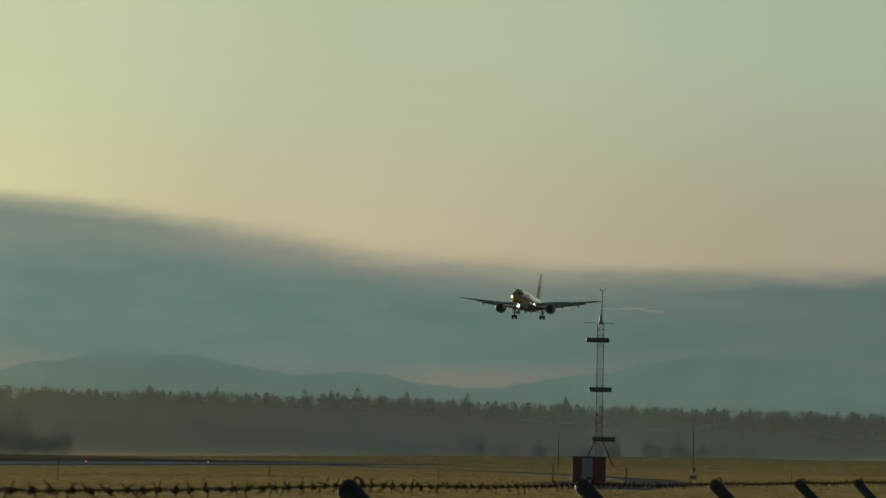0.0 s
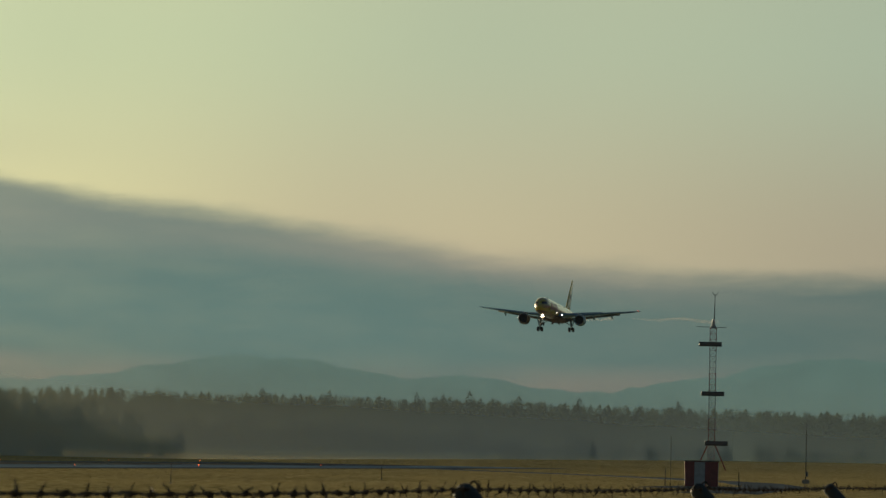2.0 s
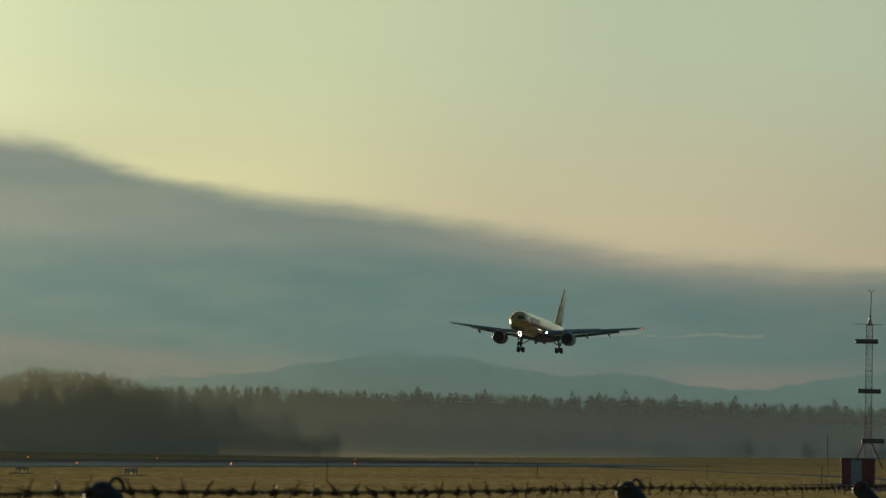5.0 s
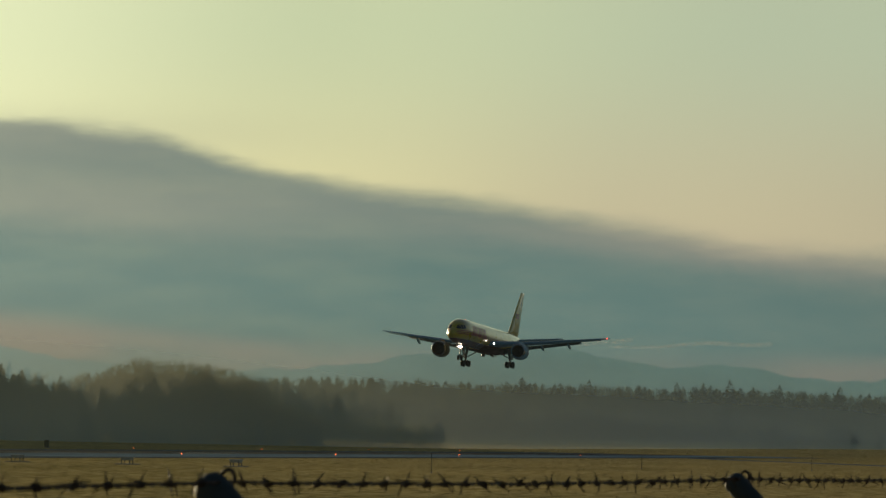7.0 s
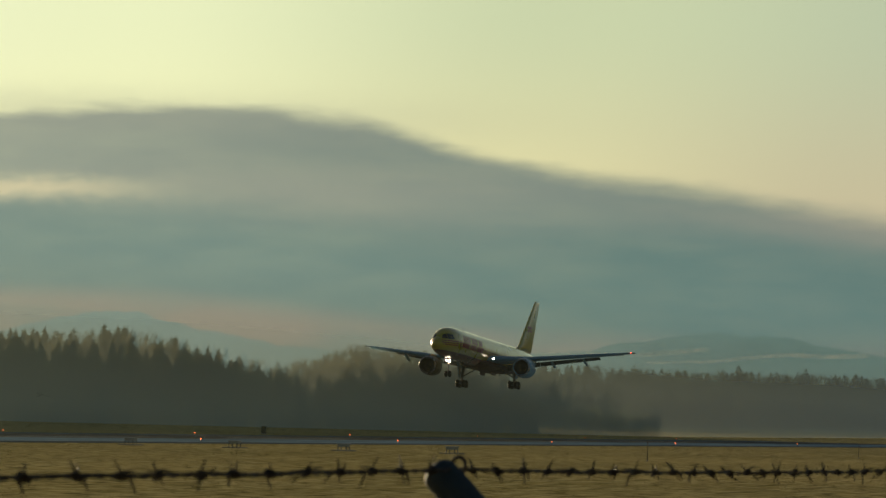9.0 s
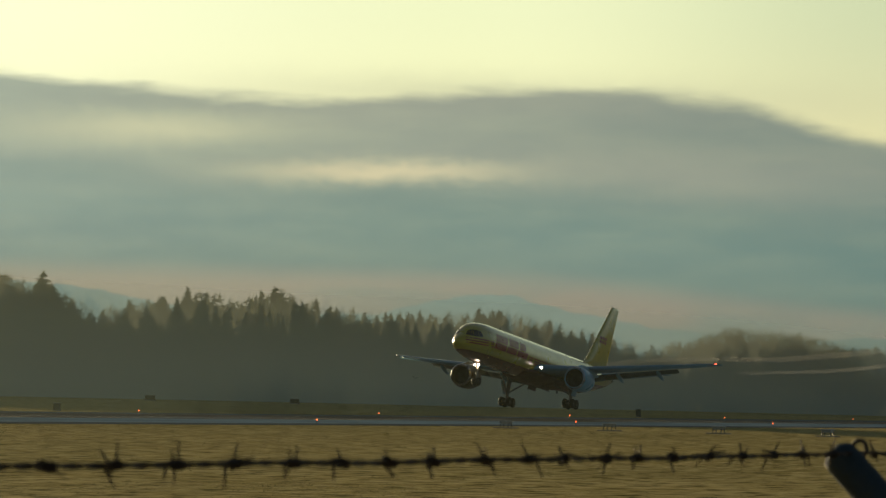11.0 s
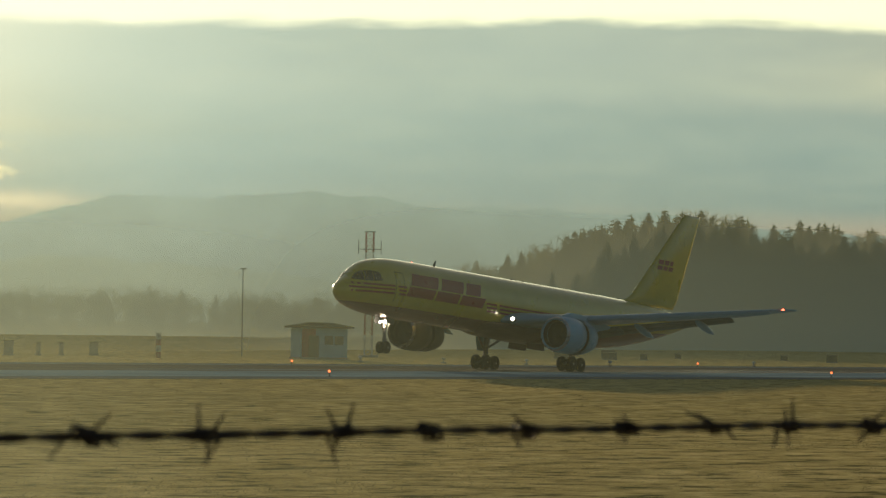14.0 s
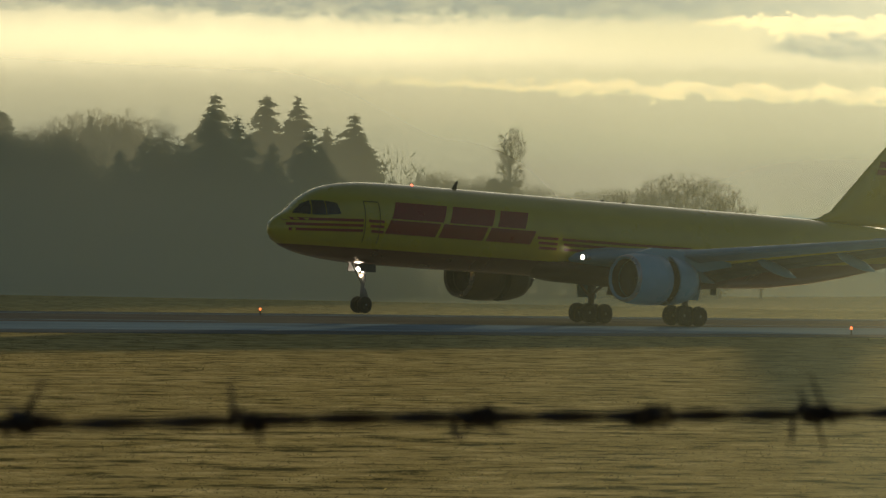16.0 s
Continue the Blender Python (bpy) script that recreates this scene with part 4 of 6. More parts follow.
JET = airliner()


# ---------------- fence at the camera's feet ----------------
FENCE_Y, POST_0, POST_STEP = 1.48, 4.742, 3.0


def wire_z(x):
    """Height of the barbed wire: tight, with a little sag between the posts."""
    f = ((x - POST_0) / POST_STEP) % 1.0
    near = max(0.0, min(1.0, (4.0 - x) / 2.0))
    return EYE - 0.0446 - 0.0033 * x - 0.018 * f * (1 - f) - 0.0045 * near


def strand_z(x):
    """Height of the twisted strands: they run a little over the post heads' line."""
    return wire_z(x) + table([(1.0, 0.0), (1.6, 0.0008), (1.75, 0.001), (2.0, 0.0032), (2.3, 0.0052), (4.6, 0.0058), (8.0, 0.0063), (12.0, 0.004)], x)


def fence():
    rng = random.Random(11)
    f = thing("barbed_wire_fence", "barbed wire strung over dark slanted steel posts", "fence")
    for k in range(-2, 9):
        x = POST_0 + POST_STEP * k - (0.010 if k == -1 else 0.0)
        z = wire_z(x) - (0.003 if k == -1 else 0.0)
        # a pipe leaning out to the airfield, on an upright, with a rounded cap
        y0 = FENCE_Y + 0.020
        top, d = Vector((x - 0.007, y0, z + 0.007)), Vector((0, 0.70, 0.72)).normalized()
        pts = [top + d * 0.004, top + d * 0.001, top - d * 0.004, top - d * 0.012, top - d * 0.30, top - d * 0.62, Vector((x - 0.007, y0 - 0.44, z - 0.55)), Vector((x - 0.007, y0 - 0.44, 0.9))]
        post = part("post", tube(pts, [0.008, 0.014, 0.0182, 0.0200, 0.0202, 0.0202, 0.021, 0.021], 16), POST_PAINT, f, "dark blue-green steel post with a slanted head", True)
        # the eye of thick wire on its head
        bm = bmesh.new()
        ring = []
        for j in range(17):
            a = 2 * math.pi * j / 16
            ring.append((x + 0.0035 + 0.0085 * math.cos(a) * 0.7, FENCE_Y - 0.0030 - 0.0085 * math.cos(a) * 0.7, z + 0.0105 + 0.0098 * math.sin(a)))
        add_tube(bm, ring, 0.0024, 6)
        add_tube(bm, [(x + 0.0035, FENCE_Y - 0.003, z + 0.001), (x - 0.002, FENCE_Y + 0.008, z - 0.006)], 0.0024, 6)
        part("wire_eye", bm, RUSTY, post, "loop of thick wire on the post head", True)
        part("binding", tube([(x - 0.004 + 0.018 * math.cos(q), y0 - 0.006 + 0.012 * math.cos(q + 0.5), z - 0.004 + 0.014 * math.sin(q)) for q in [0.7 * v for v in range(10)]], 0.0018, 5), RUSTY, post)
    for phase in (0.0, math.pi):
        pts = []
        for i in range(int(28.5 / 0.0087)):
            x = -1.6 + 0.0087 * i
            a = 2 * math.pi * x / 0.07 + phase
            pts.append((x, FENCE_Y + 0.0015 * math.cos(a), strand_z(x) + 0.0013 * math.sin(a) + 0.0018 * noise.noise(Vector((x * 4.5, 0, 0)))))
        part("wire_strand", tube(pts, 0.0014, 5), RUSTY, f, "twisted rusty strand")
    # barbs: four shapes shared by all of them
    shapes = []
    for v in range(6):
        r2 = random.Random(40 + v)
        bm = bmesh.new()
        for k in range(2):
            coil = [(0.009 * (k - 0.5) + 0.0012 * (j - 4), 0.0034 * math.cos(j * 1.4 + k), 0.0034 * math.sin(j * 1.4 + k)) for j in range(9)]
            a = r2.uniform(0.25, 1.2) * r2.choice((-1, 1)) + (math.pi / 2)
            out = Vector((r2.uniform(-0.4, 0.4), math.cos(a) * 0.6, math.sin(a))).normalized()
            length = r2.uniform(0.013, 0.020)
            tip1 = Vector(coil[-1]) + out * length
            back_way = Vector((r2.uniform(-0.5, 0.5), -out.y, -out.z)).normalized()
            tip0 = Vector(coil[0]) + back_way * length
            add_tube(bm, [tip0] + [Vector(c) for c in coil] + [tip1], [0.0006] + [0.0015] * 9 + [0.0006], 4)
        me = bpy.data.meshes.new("barb")
        bm.to_mesh(me)
        bm.free()
        me.materials.append(RUSTY)
        shapes.append(me)
    known = [1.03, 1.127, 1.232, 1.32, 1.409, 1.507, 1.608, 1.807, 1.896, 1.99, 2.108, 2.19, 2.285, 2.393, 2.49, 2.585, 2.69, 2.78, 2.884, 2.985,
             3.085, 3.183, 3.287, 3.378, 3.472, 3.563, 3.677, 3.777, 3.864, 3.97, 4.058, 4.155, 4.259, 4.36, 4.46, 4.555]
    x = -1.5
    while x < 26.5:
        if known and x > known[0] - 0.06:
            x = known.pop(0)
        from_post = (x - POST_0 + POST_STEP / 2) % POST_STEP - POST_STEP / 2
        if abs(from_post) < 0.045:
            x += 0.05
            continue
        b = new("barb", rng.choice(shapes))
        b.parent = f
        b.matrix_basis = pose(x, FENCE_Y, strand_z(x), rng.uniform(-70, 70), rng.uniform(-12, 12), rng.choice((0, 180)))
        x += 0.10 * rng.uniform(0.93, 1.07)


fence()


# ---------------- airfield equipment ----------------
def edge_lights():
    proto = thing("runway_edge_light", "small glowing orange runway edge light on a short stem", "runway light", "runway edge lights")
    part("stem", lathe([(0, 0.12), (0.03, 0.12), (0.04, 0.03), (0.24, 0.03), (0.25, 0.06)], (0, 0, 0.02), 10, "z"), DARK_METAL, proto)
    part("lens", lathe([(0.25, 0.05), (0.29, 0.065), (0.35, 0.06), (0.38, 0.02)], (0, 0, 0.02), 12, "z"), EDGE_GLOW, proto, "glowing orange lens")
    first = True
    for k in range(-5, 12):
        for y in (RUNWAY_Y - HALF_WIDTH + 0.4, RUNWAY_Y + HALF_WIDTH - 0.4):
            x = 325.8 + 60.35 * k
            if y < RUNWAY_Y and k > 4:
                x = 641.4
                if k > 5:
                    continue
            if k > 7:
                continue
            m = pose(x, y, 0.0)
            if first:
                proto.matrix_basis, first = m, False
            else:
                copy_thing(proto, m)


def papi():
    proto = thing("glide_path_light_unit", "low white glide path lamp box on short legs in the grass", "lamp box", "row of glide path lamps")
    part("housing", box((0.85, 0.75, 0.16), (0, 0, 0.42), bevel=0.04), MAST_WHITE, proto)
    part("hood", box((1.0, 0.9, 0.12), (0, 0, 0.55), bevel=0.05), MAST_WHITE, proto)
    part("lens_plate", box((0.04, 0.6, 0.10), (0.44, 0, 0.42)), COCKPIT, proto)
    for lx in (-0.4, 0.4):
        for ly in (-0.35, 0.35):
            part("leg", tube([(lx, ly, 0.0), (lx, ly, 0.40)], 0.045, 8), STEEL, proto)
    part("slab", box((1.7, 1.6, 0.10), (0, 0, 0.03), bevel=0.02), CONCRETE, proto)
    for k, y in enumerate((131.5, 122.4, 113.0, 103.8)):
        m = pose(332.0, y, 0)
        if k == 0:
            proto.matrix_basis = m
        else:
            copy_thing(proto, m)


def lattice(bm, half, z0, z1, step, r, brace):
    """Four corner tubes with crossing braces."""
    corners = [(half, half), (-half, half), (-half, -half), (half, -half)]
    for x, y in corners:
        add_tube(bm, [(x, y, z0), (x, y, z1)], r, 6)
    z, flip = z0, 0
    while z < z1 - 0.01:
        t = min(z + step, z1)
        for (x0, y0), (x1, y1) in zip(corners, corners[1:] + corners[:1]):
            add_tube(bm, [(x0, y0, z if flip else t), (x1, y1, t if flip else z)], brace, 4)
            add_tube(bm, [(x0, y0, t), (x1, y1, t)], brace, 4)
        z, flip = t, 1 - flip
    return bm


def glide_mast():
    at = polar(82.35, 396.0)
    yaw = math.degrees(math.atan2(-at.x, at.y))
    mast = thing("glide_path_mast", "tall red and white lattice mast carrying three dark antenna bars", "antenna mast", at=pose(at.x, at.y, 0, 0, 0, yaw))
    for k in range(7):
        z0 = 0.1 + k * 2.07
        part("lattice_section", lattice(bmesh.new(), 0.29, z0, z0 + 2.07, 0.52, 0.035, 0.018), MAST_RED if k % 2 == 0 else MAST_WHITE, mast, "red lattice length" if k % 2 == 0 else "white lattice length")
    for z, off in ((13.10, -0.25), (8.58, 0.05), (4.06, 0.45)):
        bar = part("antenna_bar", box((2.1, 0.34, 0.42), (off, -0.46, z), bevel=0.05), DARK_PANEL, mast, "dark boxed antenna bar")
        part("reflector", box((2.0, 0.05, 0.20), (off, -0.66, z), bevel=0.02), STEEL, bar)
    part("lightning_rod", tube([(0.05, 0, 14.55), (0.12, 0, 17.65)], [0.06, 0.03], 6), DARK_METAL, mast, "thin rod on top")
    bm = bmesh.new()
    add_tube(bm, [(-0.12, 0, 17.9), (-0.08, 0, 17.68), (0.12, 0, 17.6), (0.32, 0, 17.68), (0.36, 0, 17.9)], 0.03, 5)
    part("obstacle_lamp", bm, DARK_METAL, mast)
    part("cross_rod", tube([(-1.5, 0, 14.7), (1.2, 0, 14.65)], 0.025, 5), DARK_METAL, mast)
    part("cap", lathe([(0, 0.3), (0.4, 0.16), (0.9, 0.09)], (0, 0, 14.55), 10, "z"), MAST_WHITE, mast)
    for sx in (-1, 1):
        part("stay", tube([(sx * 0.3, 0, 4.0), (sx * 1.35, 0.2, 1.6)], 0.06, 6), MAST_RED, mast, "slanting red stay")
    # equipment shelter in front of it
    at2 = polar(82.225, 392.0)
    hut = thing("equipment_shelter", "small red and white striped equipment shelter below the mast", "shelter", at=pose(at2.x, at2.y, 0, 0, 0, yaw))
    part("body", box((3.0, 2.4, 2.35), (0, 0, 1.2), bevel=0.03), MAST_RED, hut, "dark red walls")
    part("white_panel", box((0.95, 0.05, 2.25), (-0.15, -1.215, 1.2), bevel=0.01), MAST_WHITE, hut, "white painted wall panel")
    part("roof", box((3.15, 2.55, 0.10), (0, 0, 2.43), bevel=0.02), DARK_PANEL, hut)
    part("base", box((3.3, 2.7, 0.16), (0, 0, 0.06)), CONCRETE, hut)
    part("side_panel", box((0.05, 2.2, 2.2), (1.515, 0, 1.2), bevel=0.01), MAST_WHITE, hut)
    for a, r, h in ((81.75, 390, 1.7), (82.72, 392, 1.5), (81.82, 388, 4.6)):
        p = polar(a, r)
        stake = thing("marker_stake", "thin dark stake standing by the shelter", "stake", at=pose(p.x, p.y, p.z))
        part("rod", tube([(0, 0, -0.05), (0, 0, h)], 0.045 if h < 3 else 0.025, 6), STAKE_DARK, stake)
        part("foot", lathe([(0, 0.12), (0.08, 0.1), (0.1, 0.05)], (0, 0, 0), 8, "z"), CONCRETE, stake)


def poles():
    p = polar(83.6, 498.0)
    pole = thing("monitor_pole", "thin grey monitor pole standing on the grass", "pole", at=pose(p.x, p.y, p.z))
    part("shaft", tube([(0, 0, 0), (0, 0, 7.0)], [0.06, 0.035], 8), STAKE_DARK, pole)
    part("box", box((0.3, 0.25, 0.6), (0, -0.1, 1.1), bevel=0.02), DARK_PANEL, pole)
    part("aerial", box((0.5, 0.06, 0.12), (0, -0.1, 6.6)), DARK_PANEL, pole)
    part("foot", box((0.8, 0.8, 0.5), (0, 0, 0.22), bevel=0.05), CONCRETE, pole)
    for a, r, h in ((75.22, 325, 1.5), (80.24, 445, 1.7), (78.0, 420, 1.3), (84.9, 470, 1.4)):
        p = polar(a, r)
        st = thing("marker_stake", "thin dark marker stake in the grass", "stake", "marker stakes", at=pose(p.x, p.y, p.z))
        part("rod", tube([(0, 0, -0.05), (0.02, 0, h)], 0.028, 6), STAKE_DARK, st)
        part("foot", lathe([(0, 0.1), (0.06, 0.08), (0.08, 0.03)], (0, 0, 0), 8, "z"), CONCRETE, st)


def cabinets():
    for a, r, w, h, mat in ((58.28, 470, 1.5, 0.9, BOX_DARK), (61.23, 479, 1.2, 0.75, BOX_DARK), (62.46, 446, 0.75, 0.7, BOX_DARK), (63.68, 690, 1.6, 0.7, BOX_DARK), (65.59, 700, 1.5, 0.7, BOX_DARK),
                            (70.14, 620, 0.7, 1.0, BOX_DARK), (57.83, 521, 1.0, 0.6, BOX_DARK), (49.62, 408, 1.0, 0.5, BOX_DARK), (49.90, 409, 0.8, 0.5, BOX_DARK), (57.7, 470, 2.2, 0.6, BOX_DARK), (58.3, 462, 1.5, 0.7, BOX_DARK),
                            (58.75, 470, 0.8, 0.55, BOX_DARK), (50.36, 382, 0.85, 1.15, CONCRETE), (50.75, 386, 0.4, 1.05, CONCRETE), (51.05, 390, 0.4, 1.0, CONCRETE), (51.48, 396, 0.8, 1.1, CONCRETE), (54.25, 412, 2.4, 1.7, STEEL),
                            (60.6, 500, 0.8, 0.5, BOX_DARK), (59.2, 505, 0.7, 0.45, BOX_DARK)):
        p = polar(a, r)
        yaw = math.degrees(math.atan2(-p.x, p.y))
        c = thing("field_cabinet", "low dark equipment cabinet standing in the grass" if mat is BOX_DARK else "pale equipment pillar standing in the grass", "cabinet", "field cabinets", at=pose(p.x, p.y, p.z, 0, 0, yaw))
        part("body", box((w, 0.6, h), (0, 0, h / 2 + 0.1), bevel=0.03), mat, c)
        part("lid", box((w + 0.1, 0.7, 0.06), (0, 0, h + 0.13), bevel=0.015), CONCRETE if mat is BOX_DARK else ROOF_SHEET, c)
        part("plinth", box((w + 0.15, 0.75, 0.14), (0, 0, 0.05)), CONCRETE, c)
    p = polar(52.33, 378)
    r = thing("marker_post", "red and white striped marker post on the grass", "marker", at=pose(p.x, p.y, p.z))
    for k in range(4):
        part("band", lathe([(0.54 * k, 0.22), (0.54 * k + 0.53, 0.21)], (0, 0, 0.02), 14, "z"), MAST_RED if k % 2 == 0 else MAST_WHITE, r)
    # small lights beside the runway
    proto = thing("taxiway_light", "low pale taxiway lamp on a concrete foot", "taxiway light", "taxiway lamps")
    part("foot", lathe([(0, 0.25), (0.12, 0.22), (0.14, 0.1)], (0, 0, 0), 10, "z"), CONCRETE, proto)
    part("head", lathe([(0.14, 0.05), (0.3, 0.06), (0.34, 0.18), (0.46, 0.16), (0.5, 0.04)], (0, 0, 0), 10, "z"), MAST_WHITE, proto)
    spots = [polar(56.1, 372), polar(57.2, 372), polar(58.3, 370), polar(55.0, 371), polar(48.0, 318), polar(47.4, 318), polar(46.8, 318), polar(56.6, 384), polar(60.2, 395)]
    for k, p in enumerate(spots):
        m = pose(p.x, p.y, p.z)
        if k == 0:
            proto.matrix_basis = m
        else:
            copy_thing(proto, m)


def radio_tower():
    p = polar(55.10, 436)
    yaw = math.degrees(math.atan2(-p.x, p.y))
    t = thing("lattice_tower", "red and white lattice radio tower with side aerials", "radio tower", at=pose(p.x, p.y, p.z, 0, 0, yaw + 8))
    for k in range(6):
        z0 = 0.15 + k * 2.08
        part("lattice_section", lattice(bmesh.new(), 0.38, z0, z0 + 2.08, 0.7, 0.042, 0.02), MAST_WHITE if k % 2 == 0 else MAST_RED, t, "white lattice length" if k % 2 == 0 else "red lattice length")
    for z, w in ((8.7, 1.15), (10.9, 1.15), (6.9, 1.0)):
        part("side_arm", tube([(-w, 0, z), (w, 0, z)], 0.04, 6), DARK_METAL, t)
        for s in (-1, 1):
            part("aerial", tube([(s * w, 0, z - 0.5), (s * w, 0, z + 0.9)], 0.04, 6), DARK_METAL, t)
    part("top_platform", box((1.1, 1.1, 0.08), (0, 0, 12.65)), DARK_METAL, t)
    part("footing", box((1.8, 1.8, 0.3), (0, 0, 0.1), bevel=0.04), CONCRETE, t)
    p = polar(53.43, 420)
    pole = thing("thin_pole", "thin dark pole with a small cross arm", "pole", at=pose(p.x, p.y, p.z, 0, 0, yaw))
    part("shaft", tube([(0, 0, 0), (0, 0, 8.6)], [0.06, 0.04], 8), STEEL, pole)
    part("arm", tube([(-0.35, 0, 8.5), (0.35, 0, 8.5)], 0.05, 6), DARK_METAL, pole)


def flat_hut(a, r, w, depth, h, label, stripes=False):
    p = polar(a, r)
    yaw = math.degrees(math.atan2(-p.x, p.y))
    hut = thing("airfield_hut", label, "hut", at=pose(p.x, p.y, p.z, 0, 0, yaw + 14))
    wall = part("wall", box((w, depth, h), (0, 0, h / 2 + 0.1), bevel=0.03), PLASTER if not stripes else MAST_RED, hut)
    bm = bmesh.new()
    add_loft(bm, [[(-w / 2 - 0.5, -depth / 2 - 0.5, h + 0.1), (w / 2 + 0.5, -depth / 2 - 0.5, h + 0.1), (w / 2 + 0.5, depth / 2 + 0.5, h + 0.1), (-w / 2 - 0.5, depth / 2 + 0.5, h + 0.1)],
                  [(-w / 2 - 0.5, -depth / 2 - 0.5, h + 0.25), (w / 2 + 0.5, -depth / 2 - 0.5, h + 0.25), (w / 2 + 0.5, depth / 2 + 0.5, h + 0.25), (-w / 2 - 0.5, depth / 2 + 0.5, h + 0.25)],
                  [(-w / 4, -0.2, h + 0.62), (w / 4, -0.2, h + 0.62), (w / 4, 0.2, h + 0.62), (-w / 4, 0.2, h + 0.62)]])
    part("roof", bm, ROOF_SHEET, hut, "dark shallow roof with wide eaves")
    part("plinth", box((w + 0.3, depth + 0.3, 0.2), (0, 0, 0.08)), CONCRETE, hut)
    if stripes:
        for k in range(4):
            part("white_panel", box((0.55, 0.05, h - 0.2), (-w / 2 + 1.0 + 1.9 * k, -depth / 2 - 0.02, h / 2 + 0.1), bevel=0.01), MAST_WHITE, hut)
    else:
        part("rust_red_panel", box((w * 0.30, 0.04, h - 0.1), (-w * 0.33, -depth / 2 - 0.012, h / 2 + 0.1), bevel=0.01), MAST_RED, wall, "faded rust-red end of the wall")
        part("door", box((0.95, 0.06, 2.05), (-w * 0.22, -depth / 2 - 0.02, 1.15), bevel=0.01), BOX_DARK, wall)
        for wx in (0.1, 0.32):
            part("window", box((0.8, 0.06, 0.8), (w * wx, -depth / 2 - 0.02, 1.75), bevel=0.01), COCKPIT, wall)
    return hut


def radome():
    p = polar(47.92, 470)
    yaw = math.degrees(math.atan2(-p.x, p.y))
    r = thing("radar_dome", "white weather radar ball on a steel stand", "radome", at=pose(p.x, p.y, p.z, 0, 0, yaw))
    R, zc = 4.12, 7.6
    rings, n = [], 30
    for i in range(1, 18):
        th = math.pi * (0.02 + 0.80 * i / 17)
        rings.append([(R * math.sin(th) * math.cos(2 * math.pi * j / n), R * math.sin(th) * math.sin(2 * math.pi * j / n), zc + R * math.cos(th)) for j in range(n)])
    ball = part("ball", add_loft(bmesh.new(), list(reversed(rings))), RADOME_WHITE, r, "white panelled shell", True)
    bm = bmesh.new()
    for j in range(0, n, 5):
        add_tube(bm, [(R * 1.004 * math.sin(math.pi * (0.02 + 0.8 * i / 17)) * math.cos(2 * math.pi * j / n), R * 1.004 * math.sin(math.pi * (0.02 + 0.8 * i / 17)) * math.sin(2 * math.pi * j / n), zc + R * 1.004 * math.cos(math.pi * (0.02 + 0.8 * i / 17))) for i in range(1, 18)], 0.02, 4)
    part("panel_seam", bm, CONCRETE, ball)
    part("lamp", lathe([(0, 0.25), (0.2, 0.2), (0.35, 0.05)], (0.15, 0, zc + R - 0.05), 10, "z"), MAST_WHITE, ball)
    part("deck", lathe([(0, 3.1), (0.22, 3.1), (0.24, 2.6)], (0, 0, 4.15), 24, "z"), STEEL, r, "round steel deck")
    part("cabin", box((3.5, 3.2, 1.9), (0, 0, 3.25), bevel=0.05), PLASTER, r)
    for k in range(8):
        a = 2 * math.pi * (k + 0.5) / 8
        part("leg", tube([(2.75 * math.cos(a), 2.75 * math.sin(a), 4.2), (2.2 * math.cos(a), 2.2 * math.sin(a), 0)], 0.13, 8), STEEL, r)
        b = 2 * math.pi * (k + 1.5) / 8
        part("brace", tube([(2.25 * math.cos(a), 2.25 * math.sin(a), 0.4), (2.5 * math.cos(b), 2.5 * math.sin(b), 2.4)], 0.06, 6), STEEL, r)
    part("stair", add_box(bmesh.new(), (0.9, 0.25, 4.4), (1.2, -2.6, 2.0), Matrix.Rotation(0.5, 4, "Y")), STEEL, r)
    part("base", lathe([(0, 3.3), (0.3, 3.2), (0.32, 1)], (0, 0, 0), 20, "z"), CONCRETE, r)


edge_lights()
papi()
glide_mast()
poles()
cabinets()
radio_tower()
radome()
flat_hut(54.45, 398, 4.4, 3.9, 2.75, "small pale hut with a dark wide-eaved roof on the grass")
flat_hut(48.52, 480, 8.2, 4.0, 2.7, "low red and white hut beside the radar ball", True)


